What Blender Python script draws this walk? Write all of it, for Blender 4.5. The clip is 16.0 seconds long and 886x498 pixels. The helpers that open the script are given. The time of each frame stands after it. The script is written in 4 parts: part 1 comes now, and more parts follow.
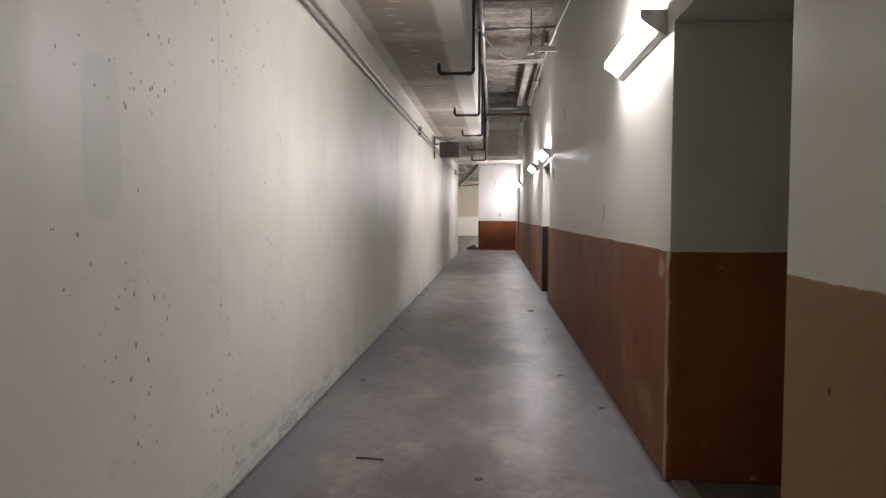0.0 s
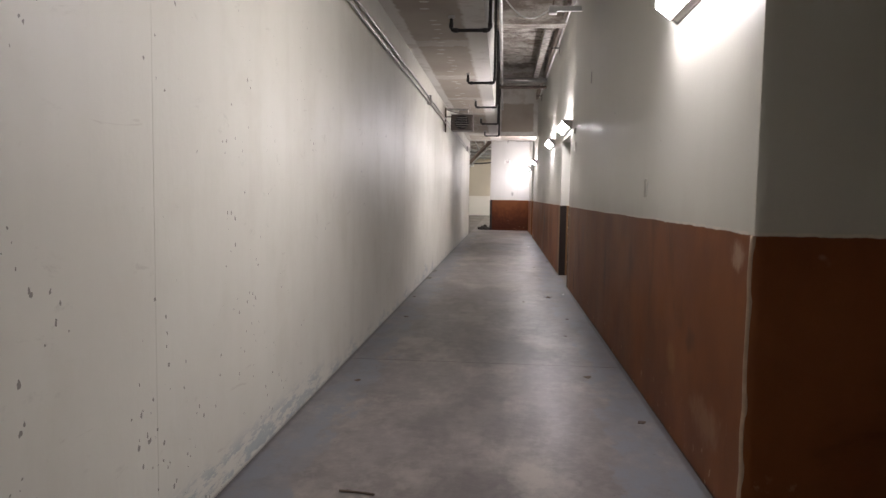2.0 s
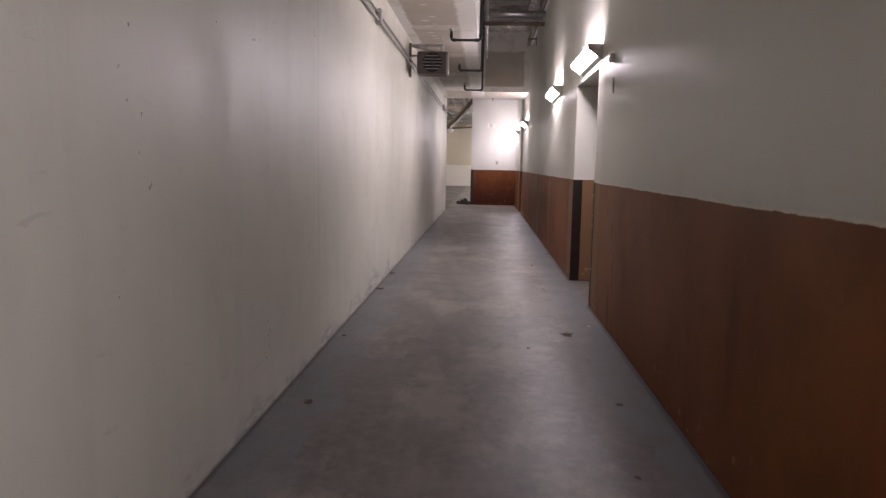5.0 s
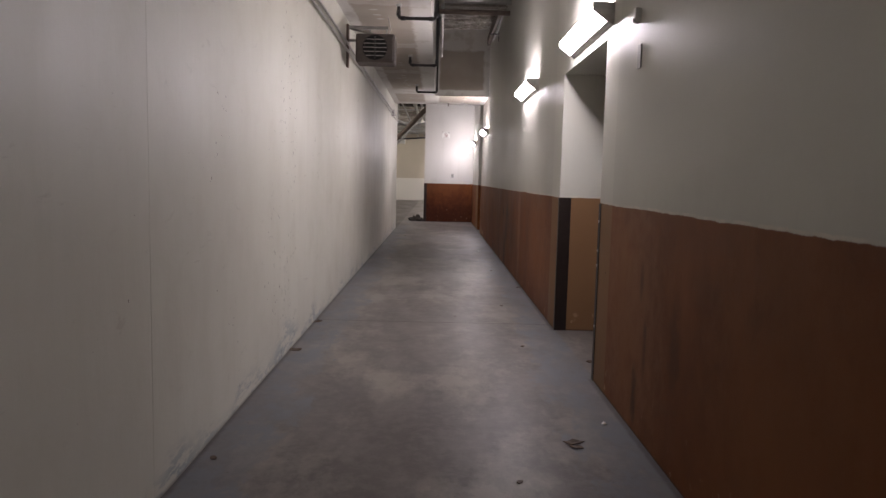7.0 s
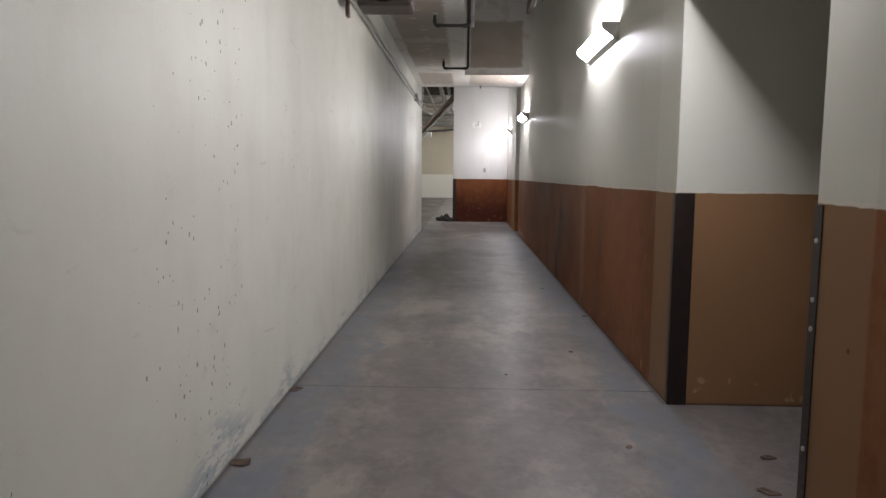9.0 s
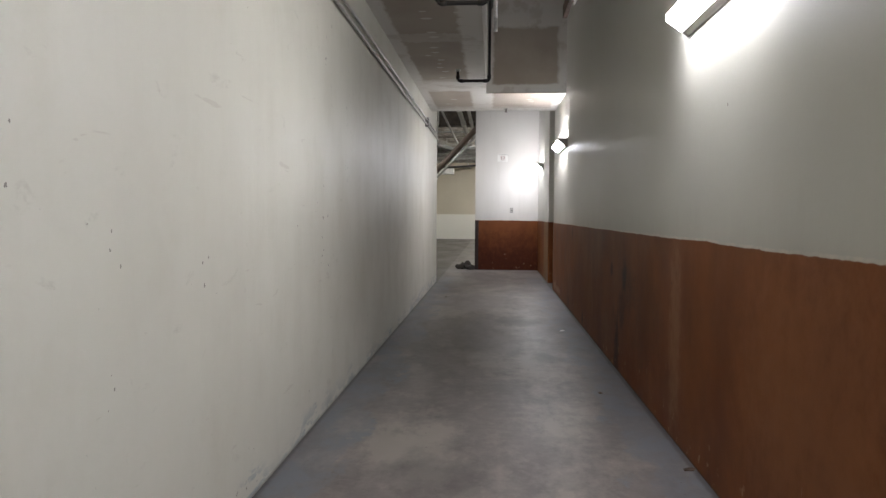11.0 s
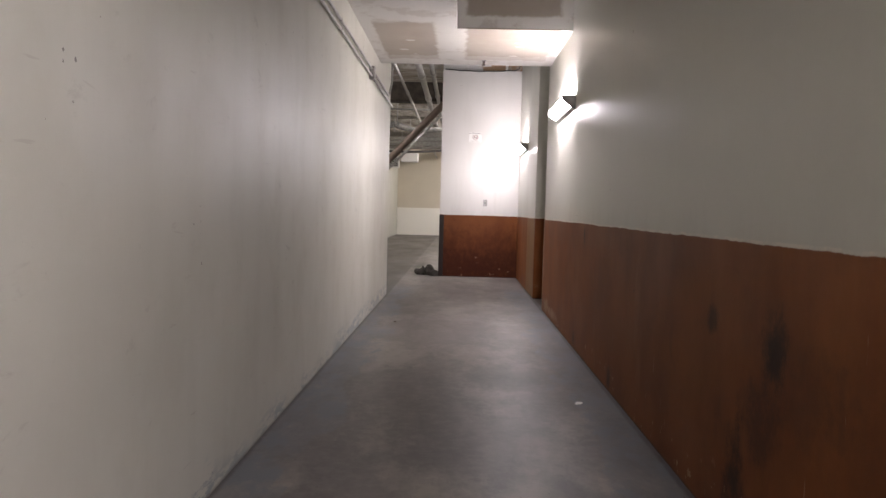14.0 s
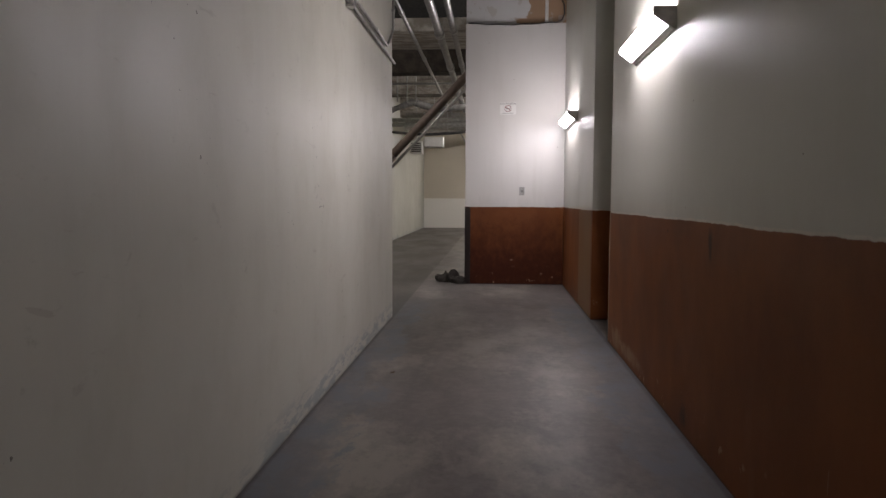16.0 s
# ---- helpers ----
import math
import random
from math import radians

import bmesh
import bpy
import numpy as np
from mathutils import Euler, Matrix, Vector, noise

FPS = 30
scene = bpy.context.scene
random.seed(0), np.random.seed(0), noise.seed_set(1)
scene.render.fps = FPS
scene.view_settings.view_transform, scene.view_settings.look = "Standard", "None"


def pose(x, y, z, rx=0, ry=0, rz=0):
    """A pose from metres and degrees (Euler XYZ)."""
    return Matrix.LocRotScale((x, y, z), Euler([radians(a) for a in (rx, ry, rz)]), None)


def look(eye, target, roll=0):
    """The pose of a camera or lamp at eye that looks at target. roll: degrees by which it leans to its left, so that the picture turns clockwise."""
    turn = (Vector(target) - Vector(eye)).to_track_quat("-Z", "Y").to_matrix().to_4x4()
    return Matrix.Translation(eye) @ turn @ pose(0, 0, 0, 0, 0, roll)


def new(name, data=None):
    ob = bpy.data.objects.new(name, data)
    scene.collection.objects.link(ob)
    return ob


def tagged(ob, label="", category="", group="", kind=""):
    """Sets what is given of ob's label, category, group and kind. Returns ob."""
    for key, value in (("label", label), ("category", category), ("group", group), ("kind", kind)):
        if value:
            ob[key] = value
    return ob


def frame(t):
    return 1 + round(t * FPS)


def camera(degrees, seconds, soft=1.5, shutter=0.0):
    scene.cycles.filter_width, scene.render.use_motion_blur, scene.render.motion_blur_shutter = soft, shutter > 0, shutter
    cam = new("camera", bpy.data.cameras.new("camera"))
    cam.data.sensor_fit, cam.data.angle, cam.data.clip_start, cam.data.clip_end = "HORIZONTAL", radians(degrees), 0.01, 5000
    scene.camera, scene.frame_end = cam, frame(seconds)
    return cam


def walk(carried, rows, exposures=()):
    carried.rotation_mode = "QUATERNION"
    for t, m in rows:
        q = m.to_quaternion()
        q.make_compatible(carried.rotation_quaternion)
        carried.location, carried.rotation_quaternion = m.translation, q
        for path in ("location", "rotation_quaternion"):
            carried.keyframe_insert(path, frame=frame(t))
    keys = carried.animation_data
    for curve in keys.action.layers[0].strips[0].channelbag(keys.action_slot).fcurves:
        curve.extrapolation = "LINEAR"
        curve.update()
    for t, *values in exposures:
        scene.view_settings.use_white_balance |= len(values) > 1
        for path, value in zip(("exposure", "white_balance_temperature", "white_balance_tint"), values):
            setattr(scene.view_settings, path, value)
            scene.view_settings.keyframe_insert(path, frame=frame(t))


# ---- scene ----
cam = camera(65.1, 16.0)
PATH = [
    (0, (0.081, -1.034, 1.399), (-0.063, 0.958, 1.305), 0.2),
    (0.5, (0.085, -1.033, 1.397), (-0.061, 0.959, 1.288), 0.3),
    (1, (0.113, -0.931, 1.378), (-0.061, 1.053, 1.192), -0.3),
    (1.5, (0.057, -0.598, 1.373), (-0.126, 1.386, 1.201), -0.1),
    (2, (0.019, -0.163, 1.357), (-0.153, 1.823, 1.204), 0.9),
    (2.5, (0.017, 0.386, 1.366), (-0.169, 2.369, 1.193), 0.4),
    (3, (-0.029, 0.95, 1.381), (-0.111, 2.943, 1.233), 0.4),
    (3.5, (-0.053, 1.565, 1.359), (-0.179, 3.549, 1.146), 2.8),
    (4, (-0.06, 2.298, 1.376), (-0.145, 4.282, 1.136), 1.1),
    (6.5, (-0.086, 5.267, 1.35), (-0.23, 7.248, 1.109), 1.7),
    (7, (-0.103, 5.78, 1.359), (-0.084, 7.769, 1.159), 1.4),
    (7.5, (-0.101, 6.451, 1.339), (-0.214, 8.436, 1.124), 1.0),
    (8, (-0.138, 6.977, 1.312), (-0.16, 8.968, 1.127), 1.3),
    (8.5, (-0.157, 7.594, 1.313), (-0.277, 9.58, 1.106), 1.3),
    (9, (-0.18, 8.12, 1.305), (-0.243, 10.108, 1.095), 0.5),
    (9.5, (-0.162, 8.731, 1.326), (-0.322, 10.716, 1.146), 0.1),
    (12, (-0.084, 12.073, 1.358), (-0.165, 14.069, 1.272), 0.9),
    (12.5, (-0.125, 12.552, 1.346), (-0.154, 14.55, 1.25), 1.3),
    (13, (-0.128, 13.112, 1.325), (-0.238, 15.104, 1.191), 1.3),
    (13.5, (-0.116, 13.681, 1.322), (-0.186, 15.675, 1.194), 0.8),
    (14, (-0.135, 14.259, 1.317), (-0.182, 16.256, 1.204), 1.5),
    (14.5, (-0.144, 14.915, 1.331), (-0.221, 16.911, 1.248), 0.9),
    (15, (-0.139, 15.566, 1.319), (-0.267, 17.556, 1.17), 1.4),
    (15.5, (-0.151, 16.16, 1.332), (-0.207, 18.156, 1.206), 0.8),
    (16, (-0.093, 17.016, 1.339), (-0.237, 19.006, 1.196), 0.2),
]
walk(cam, [(t, look(*r)) for t, *r in PATH],
     [(0, 0.1, 6500, 12), (1.5, 0.12, 6500, 13), (3, -0.08, 6500, 11), (4.2, 0.08, 6600, 18), (6.4, -0.84, 6550, 22), (7, -0.5, 6550, 17), (7.5, -0.15, 6400, 10), (8, -0.12, 6350, 9),
      (9, -0.33, 6250, 8), (9.5, -0.4, 6250, 7), (12, -0.2, 6200, 6), (13, -0.1, 6200, 5), (13.5, 0.0, 6400, 11), (14.5, 0.05, 6600, 17), (15, -0.3, 6700, 21), (15.5, -0.88, 6550, 23), (16, -0.92, 6450, 14)])

# ---- world: a sealed basement, only a trace of stray light ----
world = bpy.data.worlds.new("world")
world.use_nodes = True
world.node_tree.nodes["Background"].inputs[0].default_value = (0.5, 0.5, 0.5, 1)
world.node_tree.nodes["Background"].inputs[1].default_value = 0.02
scene.world = world
LAMP = 112.0
FAR_LAMP = 290.0

XL, XR, W = -1.235, 1.0, 1.22     # wall faces, wainscot height
A0, A1 = 1.21, 2.655               # first opening
B0, B1 = 10.49, 12.06             # second opening
C0, C1 = 23.62, 24.81             # third recess
SOFF, DECK = 3.23, 4.75           # underside of the boxed ceiling, concrete deck
CROSS0, CROSS1 = 21.71, 23.52     # cross bulkhead
EDGE = -0.22                      # right edge of the boxed ceiling
LEND, YF = 24.82, 28.0            # end of the long wall, end wall
BACK, BX = 49.6, -3.35            # far room


# ---- material helpers ----
class Mat:
    def __init__(self, name, rough=0.6, metal=0.0):
        self.m = bpy.data.materials.new(name)
        self.m.use_nodes = True
        self.n, self.l = self.m.node_tree.nodes, self.m.node_tree.links
        self.b = self.n["Principled BSDF"]
        self.b.inputs["Roughness"].default_value = rough
        self.b.inputs["Metallic"].default_value = metal
        self.pos = self.n.new("ShaderNodeNewGeometry").outputs["Position"]

    def put(self, sock, v):
        if isinstance(v, (int, float)):
            sock.default_value = v
        elif isinstance(v, tuple):
            sock.default_value = (*v, 1) if sock.type == "RGBA" and len(v) == 3 else v
        else:
            self.l.new(v, sock)

    def scaled(self, s, src=None):
        k = self.n.new("ShaderNodeVectorMath")
        k.operation = "MULTIPLY"
        self.put(k.inputs[0], src or self.pos)
        k.inputs[1].default_value = s
        return k.outputs[0]

    def noise(self, s=(1, 1, 1), scale=1.0, detail=4, rough=0.55, dist=0.0):
        k = self.n.new("ShaderNodeTexNoise")
        self.put(k.inputs["Vector"], self.scaled(s))
        k.inputs["Scale"].default_value, k.inputs["Detail"].default_value = scale, detail
        k.inputs["Roughness"].default_value, k.inputs["Distortion"].default_value = rough, dist
        return k.outputs["Fac"]

    def voronoi(self, s=(1, 1, 1), scale=1.0, feature="F1", rnd=1.0):
        k = self.n.new("ShaderNodeTexVoronoi")
        k.feature = feature
        self.put(k.inputs["Vector"], self.scaled(s))
        k.inputs["Scale"].default_value = scale
        k.inputs["Randomness"].default_value = rnd
        return k.outputs["Distance"]

    def axis(self, i):
        k = self.n.new("ShaderNodeSeparateXYZ")
        self.put(k.inputs[0], self.pos)
        return k.outputs[i]

    def math(self, op, a, b=0.0):
        k = self.n.new("ShaderNodeMath")
        k.operation = op
        self.put(k.inputs[0], a)
        self.put(k.inputs[1], b)
        return k.outputs[0]

    def step(self, v, lo, hi, a=0.0, b=1.0):
        k = self.n.new("ShaderNodeMapRange")
        k.interpolation_type = "SMOOTHSTEP"
        self.put(k.inputs[0], v)
        for i, x in enumerate((lo, hi, a, b)):
            k.inputs[i + 1].default_value = x
        return k.outputs[0]

    def mix(self, f, a, b, mode="MIX"):
        k = self.n.new("ShaderNodeMix")
        k.data_type, k.blend_type = "RGBA", mode
        self.put(k.inputs[0], f)
        self.put(k.inputs[6], a)
        self.put(k.inputs[7], b)
        return k.outputs[2]

    def band(self, v, lo, hi, soft):
        return self.math("MULTIPLY", self.step(v, lo - soft, lo + soft), self.step(v, hi - soft, hi + soft, 1, 0))

    def bump(self, h, strength=0.2, dist=0.01, after=None):
        k = self.n.new("ShaderNodeBump")
        k.inputs["Strength"].default_value, k.inputs["Distance"].default_value = strength, dist
        self.put(k.inputs["Height"], h)
        if after is not None:
            self.l.new(after, k.inputs["Normal"])
        return k.outputs[0]

    def done(self, colour, rough=None, normal=None):
        self.put(self.b.inputs["Base Color"], colour)
        if rough is not None:
            self.put(self.b.inputs["Roughness"], rough)
        if normal is not None:
            self.l.new(normal, self.b.inputs["Normal"])
        return self.m


def plain(name, colour, rough=0.5, metal=0.0, vary=0.25, scale=14.0, bump=0.1):
    m = Mat(name, rough, metal)
    f = m.noise(scale=scale, detail=5)
    g = m.noise(scale=scale * 6, detail=2)
    dark = tuple(c * (1 - vary) for c in colour)
    c = m.mix(m.step(f, 0.35, 0.7), dark, colour)
    return m.done(c, m.step(g, 0.3, 0.7, rough * 0.85, min(1, rough * 1.15)), m.bump(g, bump, 0.003))


def glow(name, colour, strength):
    m = bpy.data.materials.new(name)
    m.use_nodes = True
    b = m.node_tree.nodes["Principled BSDF"]
    b.inputs["Base Color"].default_value = (0.8, 0.8, 0.8, 1)
    b.inputs["Emission Color"].default_value = (*colour, 1)
    b.inputs["Emission Strength"].default_value = strength
    return m


# ---- wall, floor and ceiling surfaces ----
def concrete_wall():
    m = Mat("painted_concrete", 0.42)
    m.b.inputs["Specular IOR Level"].default_value = 0.5
    big = m.noise(scale=0.55, detail=4)
    streak = m.noise((1, 2.6, 0.2), 1.7, 5, 0.6)
    ripple = m.noise((1, 2.3, 0.8), 1.5, 3, 0.5)
    blot = m.noise((1, 1, 0.7), 2.6, 5, 0.6)
    fine = m.noise(scale=38, detail=3)
    c = m.mix(m.step(big, 0.35, 0.68), (0.492, 0.477, 0.41), (0.542, 0.53, 0.46))
    c = m.mix(m.step(streak, 0.45, 0.75, 0, 0.2), c, (0.41, 0.395, 0.335))
    c = m.mix(m.step(blot, 0.5, 0.72, 0, 0.25), c, (0.42, 0.40, 0.325))
    smudge = m.noise((1, 1.3, 2.6), 3.4, 6, 0.7, 0.5)
    c = m.mix(m.step(smudge, 0.61, 0.72, 0, 0.35), c, (0.30, 0.28, 0.235))
    # air holes left by the pour: sparse everywhere, thick in two upright drifts
    y, z = m.axis(1), m.axis(2)
    pours = m.math("MAXIMUM", m.band(y, -3.0, 3.6, 0.9), m.math("MULTIPLY", m.band(y, 10.55, 11.75, 0.35), 1.6))
    pours = m.math("MAXIMUM", pours, m.math("MULTIPLY", m.band(y, 2.0, 2.5, 0.2), 1.3))
    drift = m.math("ADD", m.noise((1, 1.1, 0.7), 1.6, 3), m.math("SUBTRACT", m.math("MULTIPLY", pours, 0.1), 0.09))
    size = m.noise(scale=19, detail=2)
    wob = m.n.new("ShaderNodeVectorMath")
    m.put(wob.inputs[0], m.pos)
    shift = m.n.new("ShaderNodeTexNoise")
    m.put(shift.inputs["Vector"], m.pos)
    shift.inputs["Scale"].default_value = 70.0
    small = m.n.new("ShaderNodeVectorMath")
    small.operation = "SCALE"
    m.put(small.inputs[0], shift.outputs["Color"])
    small.inputs["Scale"].default_value = 0.014
    m.put(wob.inputs[1], small.outputs[0])
    def pits(s, scale):
        k = m.n.new("ShaderNodeTexVoronoi")
        m.put(k.inputs["Vector"], m.scaled(s, wob.outputs[0]))
        k.inputs["Scale"].default_value = scale
        return k.outputs["Distance"]
    hole = m.math("LESS_THAN", pits((0.4, 1.0, 0.72), 26.0), m.math("MULTIPLY", m.step(drift, 0.43, 0.6, 0.0, 0.22), m.step(size, 0.44, 0.6)))
    hole2 = m.math("LESS_THAN", pits((0.4, 1.1, 0.8), 8.0), m.math("MULTIPLY", m.step(drift, 0.38, 0.55, 0.0, 0.056), m.step(size, 0.43, 0.55)))
    hole = m.math("MAXIMUM", hole, hole2)
    scuff = m.noise((1, 2.0, 13.0), 1.3, 4, 0.5, 0.8)
    c = m.mix(m.math("MULTIPLY", m.step(scuff, 0.70, 0.74), 0.3), c, (0.30, 0.26, 0.22))
    # scraped foot of the wall
    scr = m.noise((1, 2.2, 9.0), 2.0, 6, 0.7)
    low = m.step(m.math("ADD", z, m.math("MULTIPLY", m.math("SUBTRACT", drift, 0.42), -0.5)), -0.03, 0.16, 1, 0)
    kicked = m.math("MAXIMUM", m.band(y, 20.5, 24.9, 0.5), m.band(y, 2.2, 4.6, 0.4))
    low = m.math("MAXIMUM", low, m.math("MULTIPLY", kicked, m.step(z, 0.1, 0.22, 0.85, 0)))
    worn = m.math("MULTIPLY", low, m.step(scr, 0.46, 0.56))
    c = m.mix(m.math("MULTIPLY", worn, 0.8), c, (0.22, 0.255, 0.275))
    # darker line along the lowest two centimetres
    c = m.mix(m.step(z, 0.0, 0.022, 0.7, 0), c, (0.16, 0.13, 0.11))
    # a repainted patch with a brushed outline
    ey = m.math("POWER", m.math("ABSOLUTE", m.math("DIVIDE", m.math("SUBTRACT", y, 1.23), 0.125)), 3.0)
    ez = m.math("POWER", m.math("ABSOLUTE", m.math("DIVIDE", m.math("SUBTRACT", z, 1.66), 0.29)), 5.0)
    patch = m.math("ADD", m.math("ADD", ey, ez), m.math("MULTIPLY", m.math("SUBTRACT", blot, 0.5), 0.9))
    c = m.mix(m.step(patch, 0.65, 1.15, 0.5, 0), c, (0.385, 0.385, 0.345))
    c = m.mix(m.math("MULTIPLY", hole, 0.85), c, (0.13, 0.115, 0.10))
    h = m.math("ADD", m.math("ADD", m.math("ADD", m.math("MULTIPLY", ripple, 0.9), m.math("MULTIPLY", streak, 0.35)), m.math("MULTIPLY", blot, 0.6)), m.math("MULTIPLY", fine, 0.1))
    h = m.math("SUBTRACT", h, m.math("MULTIPLY", hole, 1.5))
    return m.done(c, m.step(blot, 0.3, 0.7, 0.43, 0.55), m.bump(h, 0.42, 0.012))


def wainscot_wall(name, tan0, tan1, upper=(0.497, 0.49, 0.435), marks=(), tone=(0.22, 0.122, 0.062), depth=1.0):
    """Grey-white gloss paint over a brown dado, the brown touched up in tan between tan0 and tan1 along the hall."""
    m = Mat(name, 0.38)
    m.b.inputs["Specular IOR Level"].default_value = 0.35
    big = m.noise(scale=0.7, detail=4)
    streak = m.noise((2.2, 2.2, 0.2), 2.2, 4, 0.55)
    fine = m.noise(scale=42, detail=3)
    edge = m.noise((3, 3, 0.2), 2.5, 5, 0.7)
    y, z = m.axis(1), m.axis(2)
    up = m.mix(m.step(big, 0.35, 0.7), tuple(k * 0.93 for k in upper), upper)
    up = m.mix(m.step(streak, 0.5, 0.8, 0, 0.25), up, (0.425, 0.41, 0.365))
    up = m.mix(m.step(m.math("ADD", z, m.noise((1, 1.3, 0.3), 3.0, 5, 0.65)), 1.62, 1.9, 0.22, 0), up, (0.37, 0.35, 0.31))
    blot = m.noise((1, 1, 0.7), 1.8, 6, 0.62)
    brown = m.mix(m.step(blot, 0.3, 0.7), (0.135, 0.041, 0.013), (0.203, 0.069, 0.021))
    brown = m.mix(m.step(big, 0.42, 0.72, 0, 0.5), brown, (0.24, 0.09, 0.035))
    stain = m.noise((1, 1.3, 0.8), 1.5, 6, 0.62, 0.6)
    brown = m.mix(m.math("MULTIPLY", m.step(stain, 0.60, 0.74), 0.4), brown, (0.055, 0.022, 0.013))
    wipe = m.noise((1, 1.7, 0.7), 1.1, 4)
    brown = m.mix(m.step(wipe, 0.62, 0.78, 0, 0.45), brown, (0.30, 0.155, 0.085))
    yy = m.math("ADD", y, m.math("MULTIPLY", m.math("SUBTRACT", edge, 0.5), 0.06))
    tan = m.mix(m.step(big, 0.3, 0.7), tuple(k * 0.92 for k in tone), tuple(k * 1.06 for k in tone))
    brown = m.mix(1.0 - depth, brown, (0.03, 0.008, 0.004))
    fresh = m.band(yy, tan0, tan1, 0.008)
    low = m.mix(fresh, brown, tan)
    up = m.mix(m.math("MULTIPLY", fresh, 0.5), up, tuple(k * 1.14 for k in upper))
    nick = m.voronoi((1, 1, 0.8), 3.2)
    up = m.mix(m.math("LESS_THAN", nick, 0.02), up, (0.12, 0.09, 0.07))
    low = m.mix(m.math("LESS_THAN", nick, 0.028), low, (0.045, 0.02, 0.012))
    torn = m.noise((1, 1, 0.8), 9.0, 6, 0.7)
    # old marks, paler areas, painted shade: y, z, half width, half height, colour, strength
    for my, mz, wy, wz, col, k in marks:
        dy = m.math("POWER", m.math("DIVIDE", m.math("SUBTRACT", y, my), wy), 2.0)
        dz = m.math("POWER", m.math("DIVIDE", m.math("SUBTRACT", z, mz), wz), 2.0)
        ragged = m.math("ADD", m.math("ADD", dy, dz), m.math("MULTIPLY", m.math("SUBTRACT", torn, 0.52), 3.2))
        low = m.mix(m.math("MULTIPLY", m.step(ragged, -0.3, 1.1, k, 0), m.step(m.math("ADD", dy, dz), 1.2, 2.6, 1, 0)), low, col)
    # scuffs and chips near the foot
    chip = m.noise((1, 1.4, 1.0), 9.0, 5, 0.6)
    foot = m.step(z, 0.0, 0.35, 1, 0)
    low = m.mix(m.math("MULTIPLY", m.step(chip, 0.62, 0.68), foot), low, (0.36, 0.23, 0.14))
    scratch = m.noise((1, 12, 1.2), 3.0, 3)
    low = m.mix(m.math("MULTIPLY", m.step(scratch, 0.72, 0.76), 0.4), low, (0.40, 0.28, 0.2))
    # the bottom two centimetres go nearly black
    low = m.mix(m.step(z, 0.0, 0.02, 0.8, 0), low, (0.05, 0.04, 0.035))
    lap = m.math("SUBTRACT", m.noise((0.6, 0.6, 0.05), 1.4, 1), 0.5)
    line = m.math("ADD", z, m.math("ADD", m.math("MULTIPLY", m.math("SUBTRACT", edge, 0.5), 0.024), m.math("MULTIPLY", lap, 0.02)))
    c = m.mix(m.step(line, W - 0.002, W + 0.004), low, up)
    c = m.mix(m.math("MULTIPLY", m.band(line, W, W + 0.014, 0.003), m.step(torn, 0.4, 0.6, 0.15, 0.8)), c, (0.60, 0.54, 0.46))
    h = m.math("ADD", m.math("ADD", m.math("MULTIPLY", streak, 0.28), m.math("MULTIPLY", blot, 0.6)), m.math("MULTIPLY", fine, 0.12))
    gloss = m.math("ADD", m.step(big, 0.3, 0.7, 0.30, 0.42), m.step(line, W - 0.002, W + 0.004, 0.17, 0))
    m.put(m.b.inputs["Specular IOR Level"], m.step(line, W - 0.002, W + 0.004, 0.16, 0.4))
    return m.done(c, gloss, m.bump(h, 0.3, 0.01))


